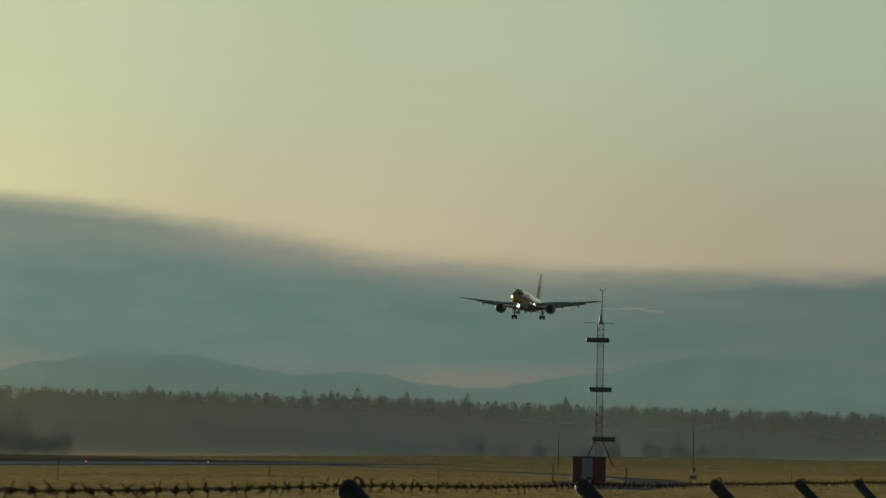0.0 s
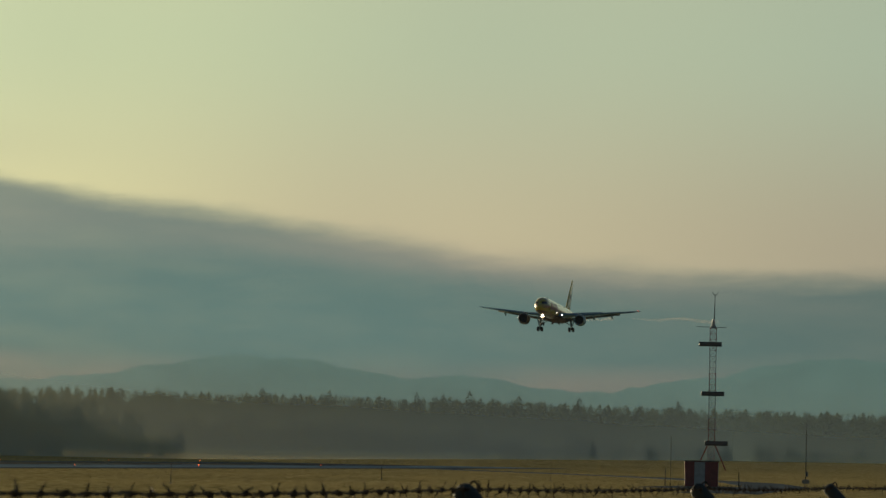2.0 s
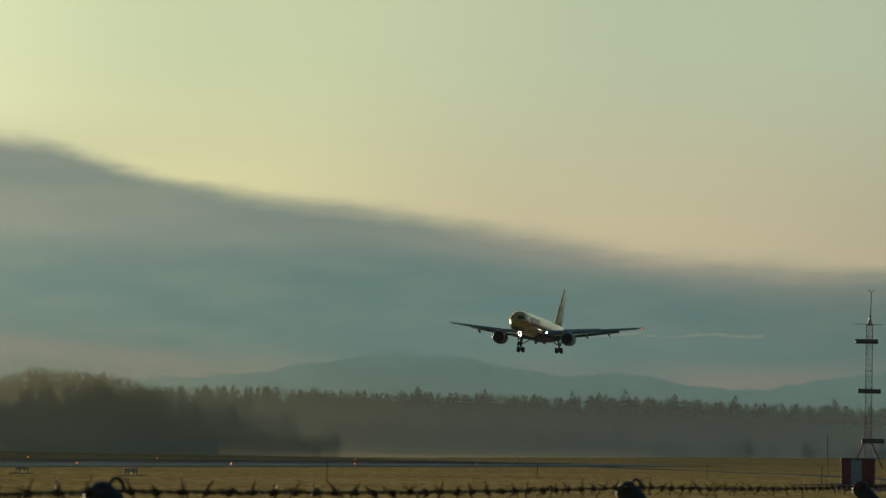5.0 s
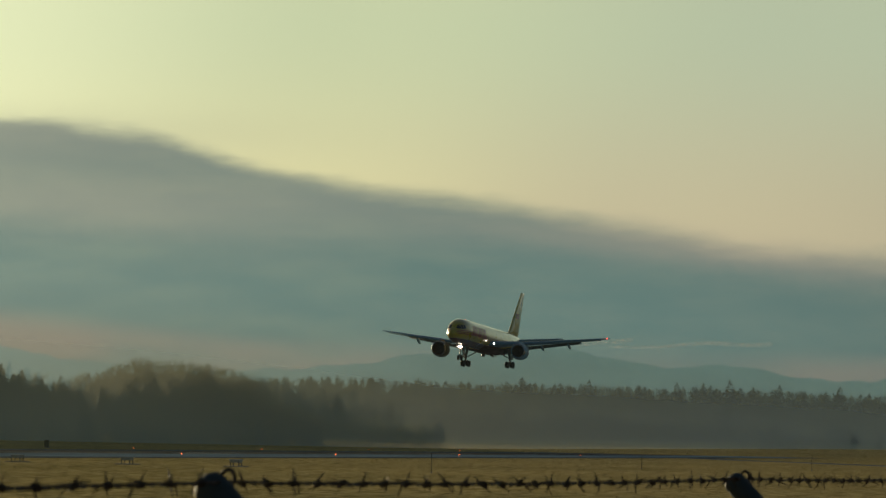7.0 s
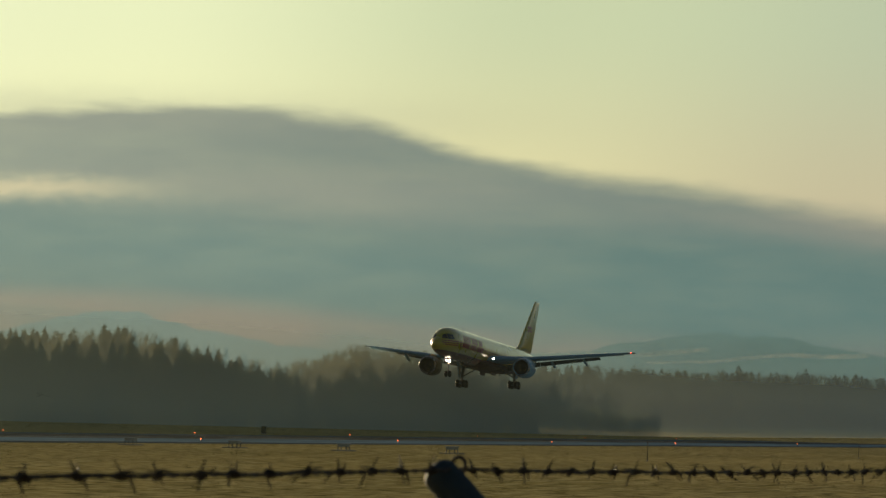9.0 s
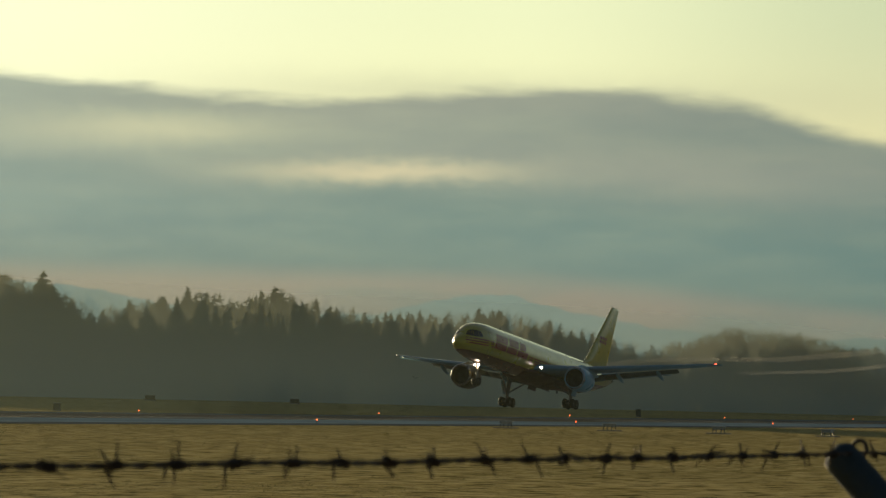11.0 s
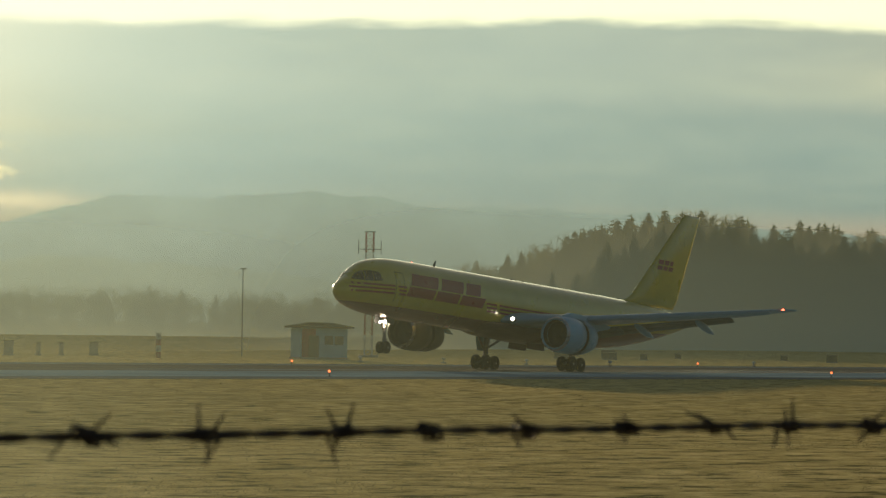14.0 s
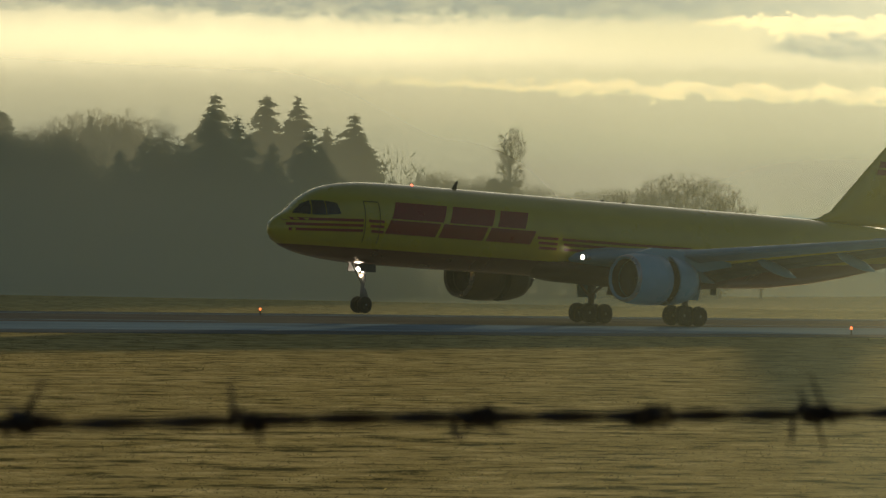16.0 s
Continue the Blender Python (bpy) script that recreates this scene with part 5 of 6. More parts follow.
# ---------------- trees ----------------
def conifer_mesh(seed, h, rich, spread=0.19):
    """Trunk and crown of a spruce of height h: close whorls of drooping limbs set with ragged sprays."""
    rng = random.Random(seed)
    trunk = tube([(0, 0, -0.3), (0.05, 0, h * 0.4), (0, 0.04, h * 0.98)], [h * 0.014, h * 0.009, 0.01], 7)
    verts, faces = [], []
    def tri(a, b, c):
        i = len(verts)
        verts.extend((a, b, c))
        faces.append((i, i + 1, i + 2))
    z = h * 0.03
    sway, layer = rng.uniform(0, 6.28), 1.0
    while z < h * 0.985:
        f = z / h
        reach = h * spread * min(1.0, (1 - f) / 0.50) ** (0.85 if rich else 0.88) * layer + 0.10
        if rng.random() < 0.6:
            layer = rng.uniform(0.78, 1.16)
        limbs = 12 if rich else 7
        a0 = rng.uniform(0, 6.28)
        for k in range(limbs):
            a = a0 + 6.283 * k / limbs + rng.gauss(0, 0.25)
            zl = z + rng.gauss(0, 0.010) * h
            r = reach * rng.uniform(0.55, 1.08) * (1 + 0.12 * math.cos(a - sway))
            d = Vector((math.cos(a), math.sin(a), 0))
            s = Vector((-d.y, d.x, 0))
            droop = rng.uniform(0.05, 0.42) * r
            steps = 5 if rich else 3
            for q in range(steps):
                t = (q + 0.75) / steps
                p = d * (r * t) + Vector((0, 0, zl + 0.16 * r * math.sin(2.4 * t) - droop * t * t))
                w = ((0.33 if rich else 0.42) - 0.19 * t) * r * rng.uniform(0.6, 1.25) + 0.10
                for sg in (-1, 1):
                    tip = p + d * (w * rng.uniform(0.2, 0.9)) + s * (sg * w * rng.uniform(0.6, 1.1)) + Vector((0, 0, -w * rng.uniform(0.15, 0.6)))
                    tri(p - d * w * 0.8, p + d * w * 0.55, tip)
                if rich or q == 1:
                    tri(p - d * w * 0.5, p + d * w * 0.5, p + d * w * rng.uniform(-0.2, 0.4) + s * rng.gauss(0, 0.3) * w + Vector((0, 0, -w * rng.uniform(0.4, 1.0))))
        z += h * (0.0175 if rich else 0.026) * rng.uniform(0.8, 1.25)
    top = Vector((0, 0, h))
    for k in range(5):
        a = k * 1.257
        tri(top, Vector((0.14 * math.cos(a), 0.14 * math.sin(a), h * 0.95)), Vector((0.30 * math.cos(a + 0.5), 0.30 * math.sin(a + 0.5), h * 0.925)))
    crown = bpy.data.meshes.new("crown")
    crown.from_pydata(verts, [], faces)
    tm = bpy.data.meshes.new("trunk")
    trunk.to_mesh(tm)
    trunk.free()
    tm.materials.append(BARK)
    crown.materials.append(NEEDLES)
    return tm, crown


def bare_mesh(seed, h, rich, wide=0.34, slim=False, thin=0.0, outer=0):
    """Trunk with limbs, and a rounded airy crown of fine leafless twigs, for a broadleaf tree in winter."""
    rng = random.Random(seed)
    bm = bmesh.new()
    tv, tf = [], []
    thin = thin or (0.028 if rich else 0.05)

    def twig(p, q, w):
        d = q - p
        s = d.cross(Vector((rng.gauss(0, 1), rng.gauss(0, 1), rng.gauss(0, 1)))).normalized() * w
        i = len(tv)
        tv.extend((p - s, p + s, q))
        tf.append((i, i + 1, i + 2))

    def within():
        while True:
            v = Vector((rng.uniform(-1, 1), rng.uniform(-1, 1), rng.uniform(-1, 1)))
            if 0.3 < v.length * (1 + 0.22 * noise.noise(v * 2.1 + Vector((seed, 0, 0)))) < 1:
                return Vector((v.x * wide * h, v.y * wide * h, h * 0.60 + v.z * h * 0.39))

    bend = [Vector((rng.gauss(0, 0.012) * h, rng.gauss(0, 0.012) * h, 0)) for _ in range(3)]
    stem = [Vector((0, 0, -0.2)), Vector((0, 0, h * 0.25)) + bend[0], Vector((0, 0, h * 0.55)) + bend[1], Vector((0, 0, h * 0.9)) + bend[2]]
    add_tube(bm, stem, [h * 0.017, h * 0.012, h * 0.007, h * 0.002], 7, False)
    for k in range(38 if rich else 18):
        end = within()
        t = (end.z / h) * (rng.uniform(0.55, 0.85) if slim else rng.uniform(0.35, 0.7))
        start = Vector((0, 0, h * t)) + bend[1] * t
        end = start.lerp(end, 0.9)
        mid = start.lerp(end, 0.5) + Vector((0, 0, -0.04 * h)) + Vector((rng.gauss(0, 0.02) * h, rng.gauss(0, 0.02) * h, 0))
        add_tube(bm, [start, mid, end], [h * 0.0050 * (1.1 - t), h * 0.0024, h * 0.0008], 4, False)
        for m in range(8 if rich else 7):
            u = rng.uniform(0.25, 1.0)
            p = start.lerp(mid, u * 2) if u < 0.5 else mid.lerp(end, u * 2 - 1)
            out = (p - Vector((0, 0, h * 0.42))).normalized()
            d = (out + Vector((rng.gauss(0, 0.6), rng.gauss(0, 0.6), rng.gauss(0.15, 0.5)))).normalized()
            q = p + d * (h * rng.uniform(0.05, 0.10) * (0.6 if slim else 1.0))
            twig(p, q, thin)
            for w in range(10 if rich else 8):
                a = p.lerp(q, rng.uniform(0.2, 1.0))
                e = (d * 0.7 + Vector((rng.gauss(0, 0.6), rng.gauss(0, 0.6), rng.gauss(0.15, 0.5)))).normalized()
                b = a + e * (h * rng.uniform(0.025, 0.075))
                twig(a, b, thin * 0.7)
    # the fine outer twigs of the whole crown, pointing out and up
    for k in range(outer or ((5200 if slim else 12000) if rich else 1500)):
        p = within()
        if noise.noise(p * (5.5 / h) + Vector((0, seed, 0))) < (0.12 if slim else 0.02):
            continue
        out = (p - Vector((0, 0, h * 0.35))).normalized()
        d = (out + Vector((rng.gauss(0, 0.55), rng.gauss(0, 0.55), rng.gauss(0.1, 0.5)))).normalized()
        twig(p, p + d * (h * (rng.uniform(0.018, 0.05) if rich else rng.uniform(0.03, 0.085))), thin * (0.7 if rich else 1.1))
    tm = bpy.data.meshes.new("trunk")
    bm.to_mesh(tm)
    bm.free()
    tm.materials.append(BARK)
    crown = bpy.data.meshes.new("crown")
    crown.from_pydata(tv, [], tf)
    crown.materials.append(TWIGS)
    fit = Matrix.Diagonal((1, 1, h / max(v.z for v in tv), 1))
    tm.transform(fit)
    crown.transform(fit)
    return tm, crown


def plant(name, meshes, m, label, category, group):
    t = tagged(new(name), label, category, group)
    t.matrix_basis = m
    for nm, me in zip(("trunk", "crown"), meshes):
        o = new(nm, me)
        o.parent = t
    return t


RICH_SPRUCE = [conifer_mesh(s, 17.0, True, sp) for s, sp in ((1, 0.275), (2, 0.235), (3, 0.255), (4, 0.22))]
EDGE_SPRUCE = [conifer_mesh(30 + s, 18.0, True, 0.17 + 0.02 * (s % 4)) for s in range(8)]
EDGE_BARE = [bare_mesh(90 + s, 15.0, True, 0.26 + 0.04 * (s % 3), False, 0.055, 5200) for s in range(4)]
SPRUCE = [conifer_mesh(20 + s, 18.0, False, 0.20 + 0.024 * (s % 4)) for s in range(7)]
RICH_BARE = [bare_mesh(50 + s, 12.0, True, w, sl) for s, (w, sl) in enumerate(((0.46, False), (0.36, False), (0.10, True)))]
BARE = [bare_mesh(70 + s, 15.0, False, 0.34 + 0.05 * (s % 3)) for s in range(4)]

rng = random.Random(77)


def at_angle(a, r, height, base_height, lean=0.0):
    p = polar(a, r)
    k = height / base_height
    return Matrix.LocRotScale((p.x, p.y, p.z), Euler((radians(rng.gauss(0, 1.2)), radians(rng.gauss(0, 1.2)), rng.uniform(0, 6.28))), (k * rng.uniform(0.92, 1.1), k * rng.uniform(0.92, 1.1), k))


def rise(r, el, a=None):
    """Height over its ground of what reaches el degrees up at r metres."""
    return r * math.tan(radians(el)) + EYE - (polar(a, r).z if a is not None else 0.0)


# the stand beyond the runway, tree by tree
for a, r, el in ((36.30, 373, 2.29), (37.10, 376, 2.27), (37.52, 380, 2.24), (38.18, 373, 2.06), (33.55, 372, 2.0), (33.0, 378, 2.2), (40.02, 430, 1.24), (36.75, 392, 1.75), (37.8, 396, 1.6), (34.5, 390, 1.3), (36.0, 392, 1.55), (38.5, 395, 1.25), (32.2, 385, 2.1), (36.62, 384, 1.95), (37.32, 386, 1.98), (37.8, 378, 1.85), (36.0, 380, 1.75), (38.4, 380, 1.65), (35.1, 392, 1.75), (34.3, 394, 1.7), (33.3, 392, 1.85), (34.75, 384, 1.92), (35.2, 386, 1.85), (34.4, 388, 1.8), (35.65, 390, 1.6)):
    plant("spruce_tree", rng.choice(RICH_SPRUCE), at_angle(a, r, rise(r, el), 17.0), "tall dark spruce at the edge of the airfield", "spruce", "spruces by the airfield")
for a, r, el, v in ((34.15, 380, 1.55, 1), (35.02, 378, 2.1, 1), (34.7, 372, 1.7, 1), (35.5, 376, 1.7, 0), (40.20, 440, 1.96, 2), (39.01, 430, 1.24, 1), (39.45, 436, 1.34, 1), (39.75, 440, 1.22, 0), (40.67, 450, 1.18, 1), (40.35, 445, 1.05, 0), (41.11, 470, 1.02, 1),
                    (41.55, 480, 1.15, 0), (41.99, 470, 1.12, 1), (42.60, 470, 1.40, 0), (43.05, 490, 1.1, 1), (43.6, 500, 0.8, 0), (38.6, 420, 1.15, 0), (40.9, 440, 0.8, 0), (41.8, 450, 0.8, 0), (39.2, 425, 0.9, 0), (33.9, 372, 1.4, 0), (34.45, 376, 1.85, 1), (35.3, 380, 1.9, 1),
                    (34.0, 382, 1.8, 1), (34.3, 386, 1.9, 1), (34.75, 384, 2.02, 1), (35.15, 388, 2.0, 1), (34.9, 380, 1.95, 1), (35.6, 386, 1.75, 1), (33.75, 384, 1.7, 1),
                    (39.1, 434, 1.2, 1), (39.3, 438, 1.3, 1), (39.6, 432, 1.2, 1), (39.95, 436, 1.25, 1), (40.1, 438, 1.3, 1), (40.5, 446, 1.1, 1), (40.8, 452, 1.05, 1), (41.35, 462, 1.1, 1), (41.7, 470, 1.16, 1), (42.2, 474, 1.18, 1), (42.45, 476, 1.3, 1), (42.8, 480, 1.3, 1)):
    plant("bare_tree", RICH_BARE[v], at_angle(a, r, rise(r, el), 12.0), "leafless winter tree with a fine twiggy crown" if v != 2 else "slim leafless tree standing above its neighbours", "bare tree", "bare trees by the airfield")

# the wood behind the runway: height of its outline, degrees up
OUTLINE_A = [(56.2, 0.62), (56.4, 0.90), (57.1, 0.98), (57.6, 1.2), (58.5, 1.52), (59.7, 1.56), (60.3, 1.38), (61.0, 1.44), (61.6, 1.34), (62.2, 1.36), (62.6, 1.1), (62.9, 0.88), (63.3, 1.0), (63.8, 1.12), (64.2, 1.2), (64.8, 1.14),
             (65.3, 1.27), (65.9, 1.15), (66.6, 1.0), (67.5, 1.0), (68.2, 1.08), (68.8, 0.96), (69.4, 0.83), (70.2, 0.65), (70.9, 0.79), (71.5, 0.95), (72.35, 0.86), (72.65, 0.76), (72.9, 0.56), (73.15, 0.42), (73.7, 0.30), (75.0, 0.25)]
EDGE_A = [(56.0, 640), (60.0, 690), (64.0, 740), (68.0, 800), (72.0, 880), (75.0, 940)]
for a, el in ((62.20, 1.52), (64.12, 1.33), (63.80, 1.22), (63.38, 1.14), (60.03, 1.57), (59.65, 1.60), (60.44, 1.50), (58.69, 1.53), (68.2, 1.12), (65.35, 1.30)):
    r = table(EDGE_A, a) - 6
    plant("spruce_tree", rng.choice(EDGE_SPRUCE), at_angle(a, r, rise(r, el, a), 18.0), "tall spruce rising over the edge of the wood", "spruce", "spruces of the wood")
a = 56.25
while a < 73.75:
    r = table(EDGE_A, a) + rng.uniform(0, 28)
    el = table(OUTLINE_A, a)
    broad = 70.2 < a or rng.random() < 0.35
    h = rise(r, el * rng.uniform(0.92, 1.10), a)
    if broad:
        plant("bare_tree", rng.choice(EDGE_BARE), at_angle(a, r, h, 15.0), "leafless tree at the edge of the wood", "bare tree", "bare trees of the wood")
    else:
        plant("spruce_tree", rng.choice(EDGE_SPRUCE), at_angle(a, r, h, 18.0), "dark spruce at the edge of the wood", "spruce", "spruces of the wood")
    a += rng.uniform(0.06, 0.16)


def joined_wood(name, label, spots, seed):
    """Far woods nobody could count: one mesh of many trees."""
    rng2 = random.Random(seed)
    vs, fs = [], []
    base = 0
    src = []
    for tm, cm in SPRUCE + BARE:
        co = np.empty(len(cm.vertices) * 3)
        cm.vertices.foreach_get("co", co)
        src.append(co.reshape(-1, 3))
    for p, h, broad, dense in spots:
        k = rng2.randrange(len(SPRUCE)) if not broad else len(SPRUCE) + rng2.randrange(len(BARE))
        co = src[k]
        tri = co.reshape(-1, 3, 3)
        pick = np.array([rng2.random() < dense for _ in range(len(tri))]) if dense < 1 else np.ones(len(tri), bool)
        tri = tri[pick].copy()
        mid = tri.mean(1, keepdims=True)
        tri = mid + (tri - mid) * (1.0 / max(dense, 0.2)) ** 0.5
        s = h / (18.0 if not broad else 15.0)
        th = rng2.uniform(0, 6.28)
        c, sn = math.cos(th), math.sin(th)
        w = s * rng2.uniform(0.9, 1.35)
        out = np.stack([(tri[..., 0] * c - tri[..., 1] * sn) * w + p.x, (tri[..., 0] * sn + tri[..., 1] * c) * w + p.y, tri[..., 2] * s + p.z], -1).reshape(-1, 3)
        vs.append(out)
    vs = np.concatenate(vs)
    me = bpy.data.meshes.new(name)
    me.from_pydata(vs.tolist(), [], np.arange(len(vs)).reshape(-1, 3).tolist())
    me.materials.append(NEEDLES)
    tagged(new(name, me), label, "woodland", kind="stuff")


spots = []
for k in range(520):
    a = rng.uniform(56.3, 73.7)
    r = table(EDGE_A, a) + rng.uniform(14, 120)
    spots.append((polar(a, r), rise(r, table(OUTLINE_A, a) * rng.uniform(0.80, 1.08), a), a > 70.4 or rng.random() < 0.3, 0.4))
for k in range(560):
    a = rng.uniform(56.4, 73.7)
    r = table(EDGE_A, a) + rng.uniform(-12, 22)
    spots.append((polar(a, r), rise(r, table(OUTLINE_A, a) * rng.uniform(0.05, 0.5), a), rng.random() < 0.2, 0.4))
for k in range(26):
    a = rng.uniform(73.6, 75.1)
    r = 930 + rng.uniform(0, 20)
    spots.append((polar(a, r), rise(r, 0.26 * rng.uniform(0.6, 1.0)), True, 0.8))
joined_wood("wood_behind_runway", "dense dark mixed wood behind the runway", spots, 4)

OUTLINE_B = [(73.0, 0.74), (74.4, 0.78), (76.4, 0.74), (79.1, 0.73), (80.7, 0.68), (81.9, 0.66), (83.8, 0.64), (86.1, 0.62), (88.0, 0.6)]
spots = []
for k in range(1250):
    a = rng.uniform(71.9, 87.8)
    r = 1260 + (a - 74) * 22 + rng.uniform(0, 110)
    spots.append((polar(a, r), rise(r, table(OUTLINE_B, a) * rng.uniform(0.10 if k % 2 == 0 else 0.90, 1.02), a), rng.random() < 0.45, 0.42))
for k, (a, el) in enumerate(((79.14, 0.83), (78.8, 0.78), (77.29, 0.80), (76.4, 0.82), (78.45, 0.79), (80.6, 0.77), (81.9, 0.75), (79.8, 0.78))):
    r = 1255 + (a - 74) * 22
    spots.append((polar(a, r), rise(r, el, a), False, 0.8))
joined_wood("far_wood", "long far line of hazy conifer wood", spots, 5)

spots = []
for k in range(520):
    a = rng.uniform(43.0, 56.4)
    r = 1000 + rng.uniform(0, 200)
    el = table([(43, 0.6), (46.5, 0.42), (48.5, 0.36), (50.2, 0.40), (52, 0.42), (54, 0.38), (56.4, 0.4)], a)
    spots.append((polar(a, r), rise(r, el * rng.uniform(0.25, 1.0)), rng.random() < 0.85, 0.5))
for k in range(80):
    a = rng.uniform(32.0, 44.5)
    r = 560 + rng.uniform(0, 60)
    spots.append((polar(a, r), rise(r, rng.uniform(0.35, 0.75)), True, 0.8))
joined_wood("scattered_far_trees", "hazy far trees and scrub beyond the open field", spots, 6)

# scrub along the foot of the near stand
spots = []
for k in range(190):
    a = rng.uniform(30.5, 38.8)
    r = 388 + rng.uniform(-4, 60)
    spots.append((polar(a, r), rng.uniform(8.0, 15.0), rng.random() < 0.6, 0.6))
for k in range(150):
    a = rng.uniform(38.4, 43.2)
    r = 455 + rng.uniform(-15, 60)
    spots.append((polar(a, r), rng.uniform(3.0, 10.0), rng.random() < 0.9, 0.6))
joined_wood("scrub_under_trees", "brown winter scrub under the near trees", spots, 8)


# ---------------- hills ----------------
def ridge(name, r, outline, mat, label, seed, rough):
    bm = bmesh.new()
    a0, a1 = outline[0][0], outline[-1][0]
    n = int((a1 - a0) / 0.08)
    rows = []
    for i in range(n + 1):
        a = a0 + (a1 - a0) * i / n
        el = table(outline, a)
        el0 = (table(outline, a - 0.25) + table(outline, a + 0.25) + 2 * el) / 4
        el0 += rough * noise.fractal(Vector((a * 2.2, seed, 0)), 1.0, 2.0, 5)
        top = rise(r, max(0.02, el0))
        rows.append([bm.verts.new(polar(a, r - 260, -5)), bm.verts.new(polar(a, r - 90, top * 0.55)), bm.verts.new(polar(a, r, top)), bm.verts.new(polar(a, r + 150, -5))])
    for p, q in zip(rows, rows[1:]):
        for j in range(3):
            bm.faces.new((p[j], q[j], q[j + 1], p[j + 1]))
    tagged(finish(name, bm, mat, smooth=True), label, "hills", kind="structure")


HILLS_1 = [(20, 0.7), (33, 0.8), (43, 0.78), (47.1, 0.80), (49.1, 0.95), (49.9, 1.28), (50.6, 1.44), (51.3, 1.62), (51.9, 1.76), (52.6, 1.70), (53.8, 1.78), (54.4, 1.82), (55.3, 1.74), (56.0, 1.62), (57.0, 1.66), (58.0, 1.58), (58.9, 1.64), (59.7, 1.43), (61.2, 1.39),
           (62.7, 1.30), (63.5, 1.15), (65.0, 0.95), (66.8, 1.05), (67.6, 1.28), (68.2, 1.34), (69.0, 1.17), (70.5, 0.9), (72.5, 0.8), (74.4, 0.95), (74.9, 1.07), (75.9, 1.22), (77.0, 1.19), (78.3, 0.95), (79.3, 1.04), (80.0, 0.86), (80.8, 0.81), (81.9, 1.0), (82.6, 1.11), (83.7, 1.34), (84.4, 1.33), (85.6, 1.16), (88, 1.05), (95, 0.9)]
ridge("backdrop_hills", 4500, HILLS_1, HILL_FAR, "far mountain ridge, glowing backdrop with the haze painted into its tone", 1.0, 0.05)
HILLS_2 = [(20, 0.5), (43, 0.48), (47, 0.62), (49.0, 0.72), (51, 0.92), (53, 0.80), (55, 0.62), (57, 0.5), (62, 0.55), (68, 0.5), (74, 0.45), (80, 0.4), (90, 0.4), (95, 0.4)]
ridge("backdrop_foothills", 3600, HILLS_2, HILL_NEAR, "lower foothills, glowing backdrop with the haze painted into its tone", 4.0, 0.04)


# ---------------- mist: upright sheets added in place of haze ---
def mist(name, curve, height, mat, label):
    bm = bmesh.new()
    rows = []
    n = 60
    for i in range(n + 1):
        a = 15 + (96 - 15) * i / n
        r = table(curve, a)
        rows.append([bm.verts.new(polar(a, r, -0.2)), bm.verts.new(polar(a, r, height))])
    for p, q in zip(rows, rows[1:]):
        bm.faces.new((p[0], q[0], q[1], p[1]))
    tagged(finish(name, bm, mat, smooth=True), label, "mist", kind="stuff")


mist("field_haze", [(0, 46), (90, 46)], 14.0, MIST_FIELD, "upright see-through sheet standing in for haze and veil over the near field")
mist("runway_haze", [(15, 202.5), (20, 208.1), (25, 215.7), (30, 225.8), (35, 238.7), (40, 255.2), (44, 271.8), (48, 292.2), (52, 317.6), (56, 349.7), (60, 391.1), (64, 446.0), (68, 522.0), (72, 632.8), (76, 808.3), (79, 1024.7), (90, 1060)], 56.0, MIST_MID, "upright see-through sheet standing in for golden haze beyond the runway")
mist("ground_mist", [(22, 350), (48, 352), (56, 600), (60, 672), (64, 722), (68, 782), (72, 862), (75, 922), (77, 1000), (80, 1130), (83, 1230), (90, 1260)], 42.0, MIST_NEAR, "upright see-through sheet standing in for mist before the woods")
mist("far_mist", [(22, 520), (44, 540), (47, 700), (55, 760), (58, 1100), (72, 1150), (75, 1200), (90, 1230)], 60.0, MIST_FAR, "upright see-through sheet standing in for haze before the far woods")


# ---------------- smoke and vapour ----------------
def specks(name, places, sizes, mat):
    """A soft body of fine drops: many tiny flakes."""
    rng3 = np.random.default_rng(len(places))
    n = len(places)
    d = rng3.normal(0, 1, (n, 3, 3))
    d /= np.linalg.norm(d, axis=2, keepdims=True)
    v = places[:, None, :] + d * sizes[:, None, None]
    me = bpy.data.meshes.new(name)
    me.from_pydata(v.reshape(-1, 3).tolist(), [], np.arange(3 * n).reshape(-1, 3).tolist())
    me.materials.append(mat)
    return me


def puff_mesh(seed, n):
    g = np.random.default_rng(seed)
    lumps = g.normal(0, 1, (24, 3)).clip(-1.6, 1.6) * (1.0, 0.65, 0.62)
    which = np.minimum(23, (24 * g.uniform(0, 1, n) ** 1.7).astype(int))
    size = (0.13 + 0.30 * g.uniform(0, 1, 24))[which][:, None]
    p = lumps[which] + g.normal(0, 1, (n, 3)) * (1.15, 1.0, 1.0) * size
    return specks("smoke_puff", p, g.uniform(0.0058, 0.0135, n), SMOKE)


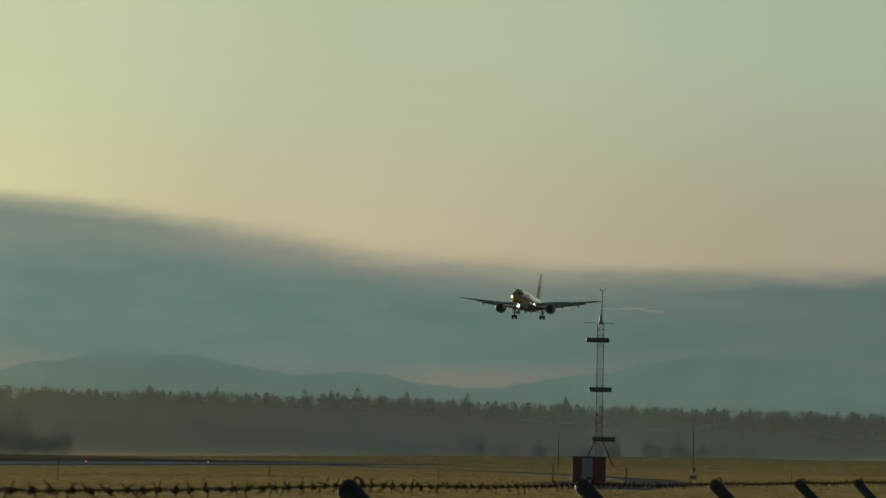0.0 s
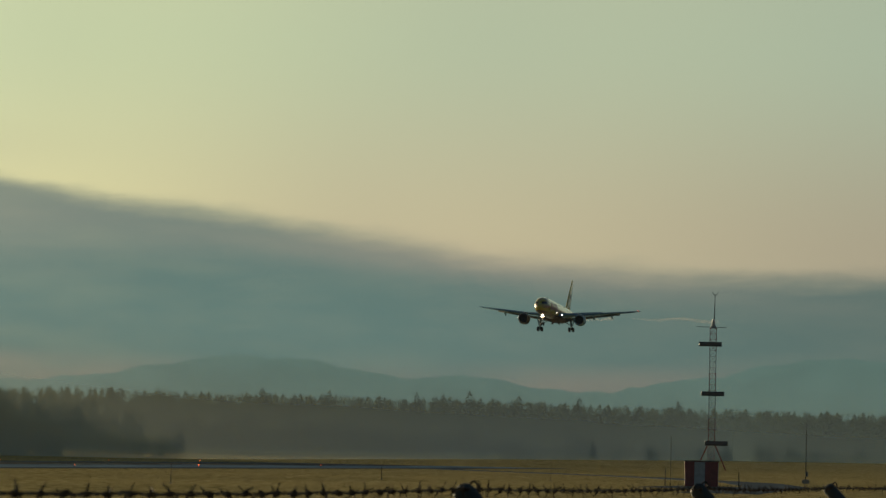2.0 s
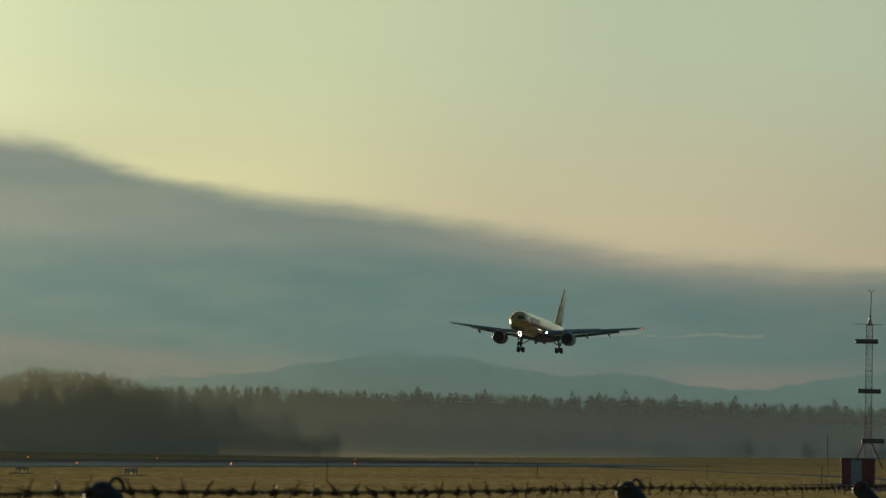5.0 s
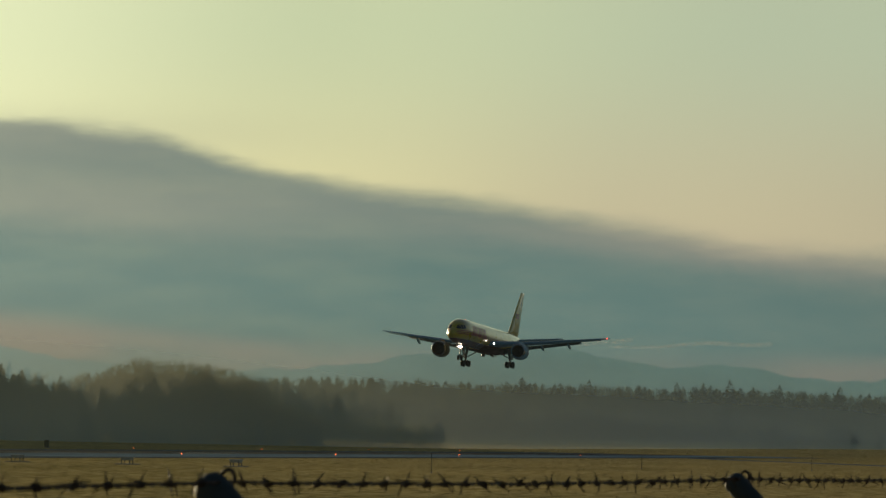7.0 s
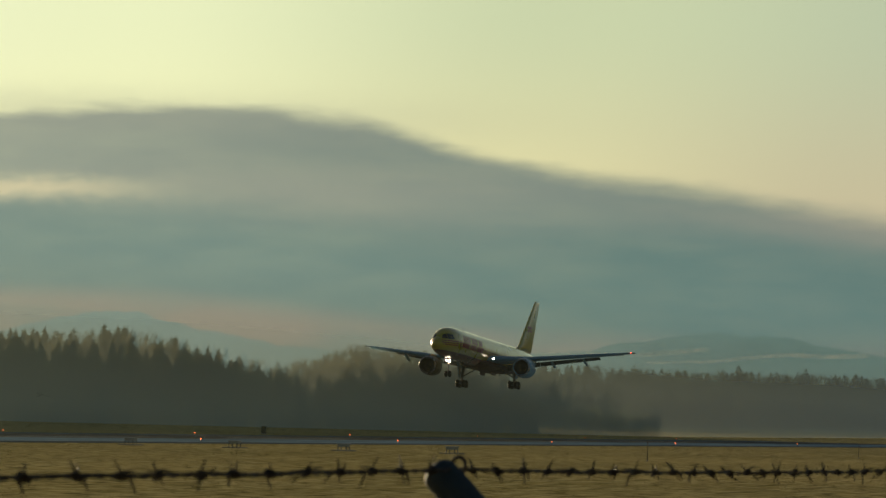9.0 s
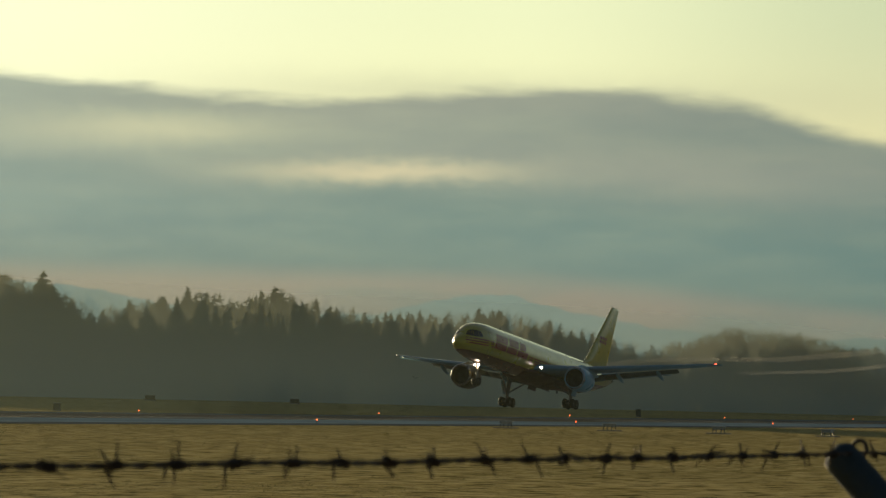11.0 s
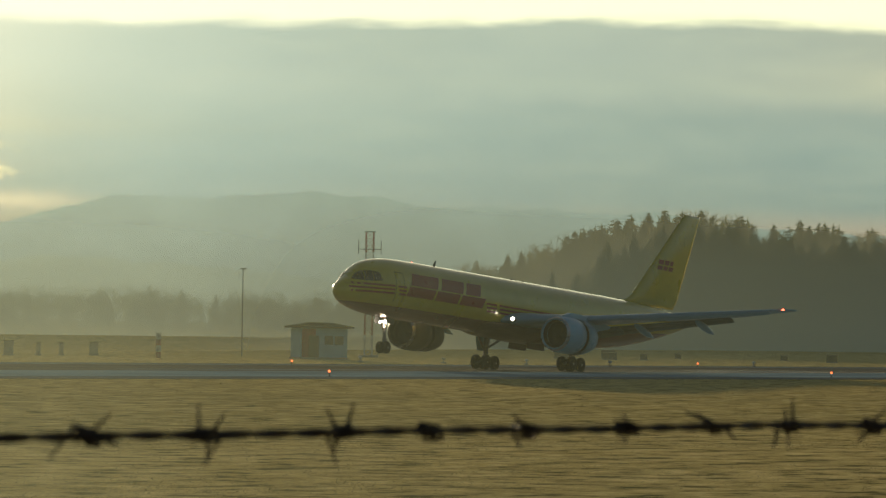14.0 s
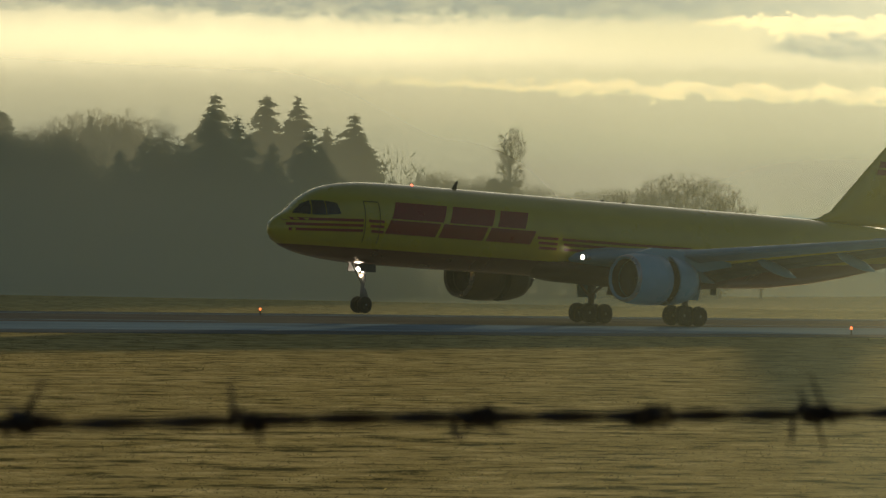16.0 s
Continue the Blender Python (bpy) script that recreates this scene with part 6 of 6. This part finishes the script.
def smoke():
    g = random.Random(9)
    meshes = [puff_mesh(s, 30000) for s in (1, 2, 3, 4)]
    puffs = []
    for k in range(56):
        f = k / 56.0
        side = 1 if k % 2 else -1
        o = tagged(new("tyre_smoke_puff", meshes[k % 4]), "pale puff of tyre smoke drifting over the runway", "smoke", "tyre smoke")
        born = 11.78 + 0.84 * f ** 1.5
        o.scale = [g.uniform(0.9, 2.1) * (0.45 + 0.55 * min(1.0, 2.5 * f))] * 3
        s = table([(t, x) for t, x, *_ in FLIGHT], born)
        puffs.append((o, born, s + 0.5 + g.gauss(0, 1.3), RUNWAY_Y + side * 3.6 + g.gauss(0, 0.5), g.uniform(0.7, 1.3), 3.9 * g.random() ** 1.5 * min(1.0, 0.3 + 3.0 * f) * (1 - 0.45 * f), g.uniform(-0.5, 1.5), g.uniform(0, 360)))
    return puffs


PUFFS = smoke()


def trail_mesh(seed, y0):
    g = np.random.default_rng(seed)
    n = 16000
    t = g.uniform(0.03, 1, n) ** 0.6
    L = 170.0
    x = L * t
    r = 0.15 + 0.28 * t
    ang = g.uniform(0, 2 * np.pi, n)
    grow = np.clip(x / 45, 0, 1)
    wave = (0.30 * np.sin(x * 0.060 + 1.7 * seed) + 0.05 * np.sin(x * 0.16 + 2 * seed)) * np.clip(x / 80, 0, 1)
    z = x * 0.030 + wave + r * np.sin(ang) * np.sqrt(g.uniform(0.1, 1, n))
    y = y0 + 0.2 * np.sin(x * 0.06 + seed) * grow + r * np.cos(ang)
    return specks("vapour_trail", np.stack([x, y, z], 1), g.uniform(0.014, 0.034, n), VAPOUR)


TRAILS = []
for seed, y0 in ((1, -14.2), (2, 14.2)):
    TRAILS.append(tagged(new("vapour_trail", trail_mesh(seed, y0)), "thin wavy white vapour trail behind the wing", "vapour trail", "vapour trails"))

grass_tufts()


# ---------------- what moves ----------------
def motions():
    walk(JET, [(t, pose(s, RUNWAY_Y, z + 0.035, -bank, -nose, 180.48)) for t, s, z, nose, bank in FLIGHT])
    for leg in LEGS:      # the oleos close as the weight comes on
        walk(leg, [(0.0, pose(0, 0, -0.20)), (8.0, pose(0, 0, -0.22)), (10.5, pose(0, 0, -0.36)), (11.5, pose(0, 0, -0.42)), (12.0, pose(0, 0, -0.43)), (12.5, pose(0, 0, -0.47)), (13.0, pose(0, 0, -0.30)), (13.5, pose(0, 0, -0.14)), (14.0, pose(0, 0, 0)), (16.0, pose(0, 0, 0))])
    walk(LEGS_NOSE[0], [(0.0, pose(0, 0, -0.26)), (16.0, pose(0, 0, -0.26))])      # hangs free till it touches
    for wing, side in WINGS:      # the wings sink as the lift goes
        walk(wing, [(0.0, pose(0, 0, 0, 1.25 * side)), (12.5, pose(0, 0, 0, 1.2 * side)), (13.0, pose(0, 0, 0, 0.8 * side)), (13.5, pose(0, 0, 0, 0.35 * side)), (14.2, pose(0, 0, 0)), (16.0, pose(0, 0, 0))])
    for sleeve in SLEEVES:
        walk(sleeve, [(0.0, pose(0, 0, 0)), (13.0, pose(0, 0, 0)), (14.0, pose(-0.5, 0, 0)), (16.0, pose(-0.5, 0, 0))])
    for trail in TRAILS:
        rows = [(t, pose(s + 4.5, RUNWAY_Y, z + 3.3)) for t, s, z, nose, bank in FLIGHT if t <= 11.0]
        s, z = rows[-1][1].translation.x, rows[-1][1].translation.z
        walk(trail, rows + [(11.5, pose(s - 6, RUNWAY_Y, z - 0.1)), (12.5, pose(s + 45, RUNWAY_Y, z - 0.5)), (16.0, pose(s + 150, RUNWAY_Y, z - 1.4))])
    for o, born, s, y, size, up, drift, turn in PUFFS:
        hid = pose(s, y, -3.2, 0, 0, turn)
        walk(o, [(0.0, hid), (born - 0.1, hid), (born + 0.2, pose(s + 0.5, y, 0.5 + 0.35 * up, 0, 0, turn + 8)), (born + 0.6, pose(s + 1.4, y + 0.3 * drift, 0.7 + 0.95 * up, 0, 0, turn + 22)),
                 (born + 1.6, pose(s + 3.4, y + 0.8 * drift, 0.9 + 1.35 * up, 0, 0, turn + 45)), (16.0, pose(s + 8.0, y + 2.0 * drift, 1.0 + 1.8 * up, 0, 0, turn + 75))])


motions()
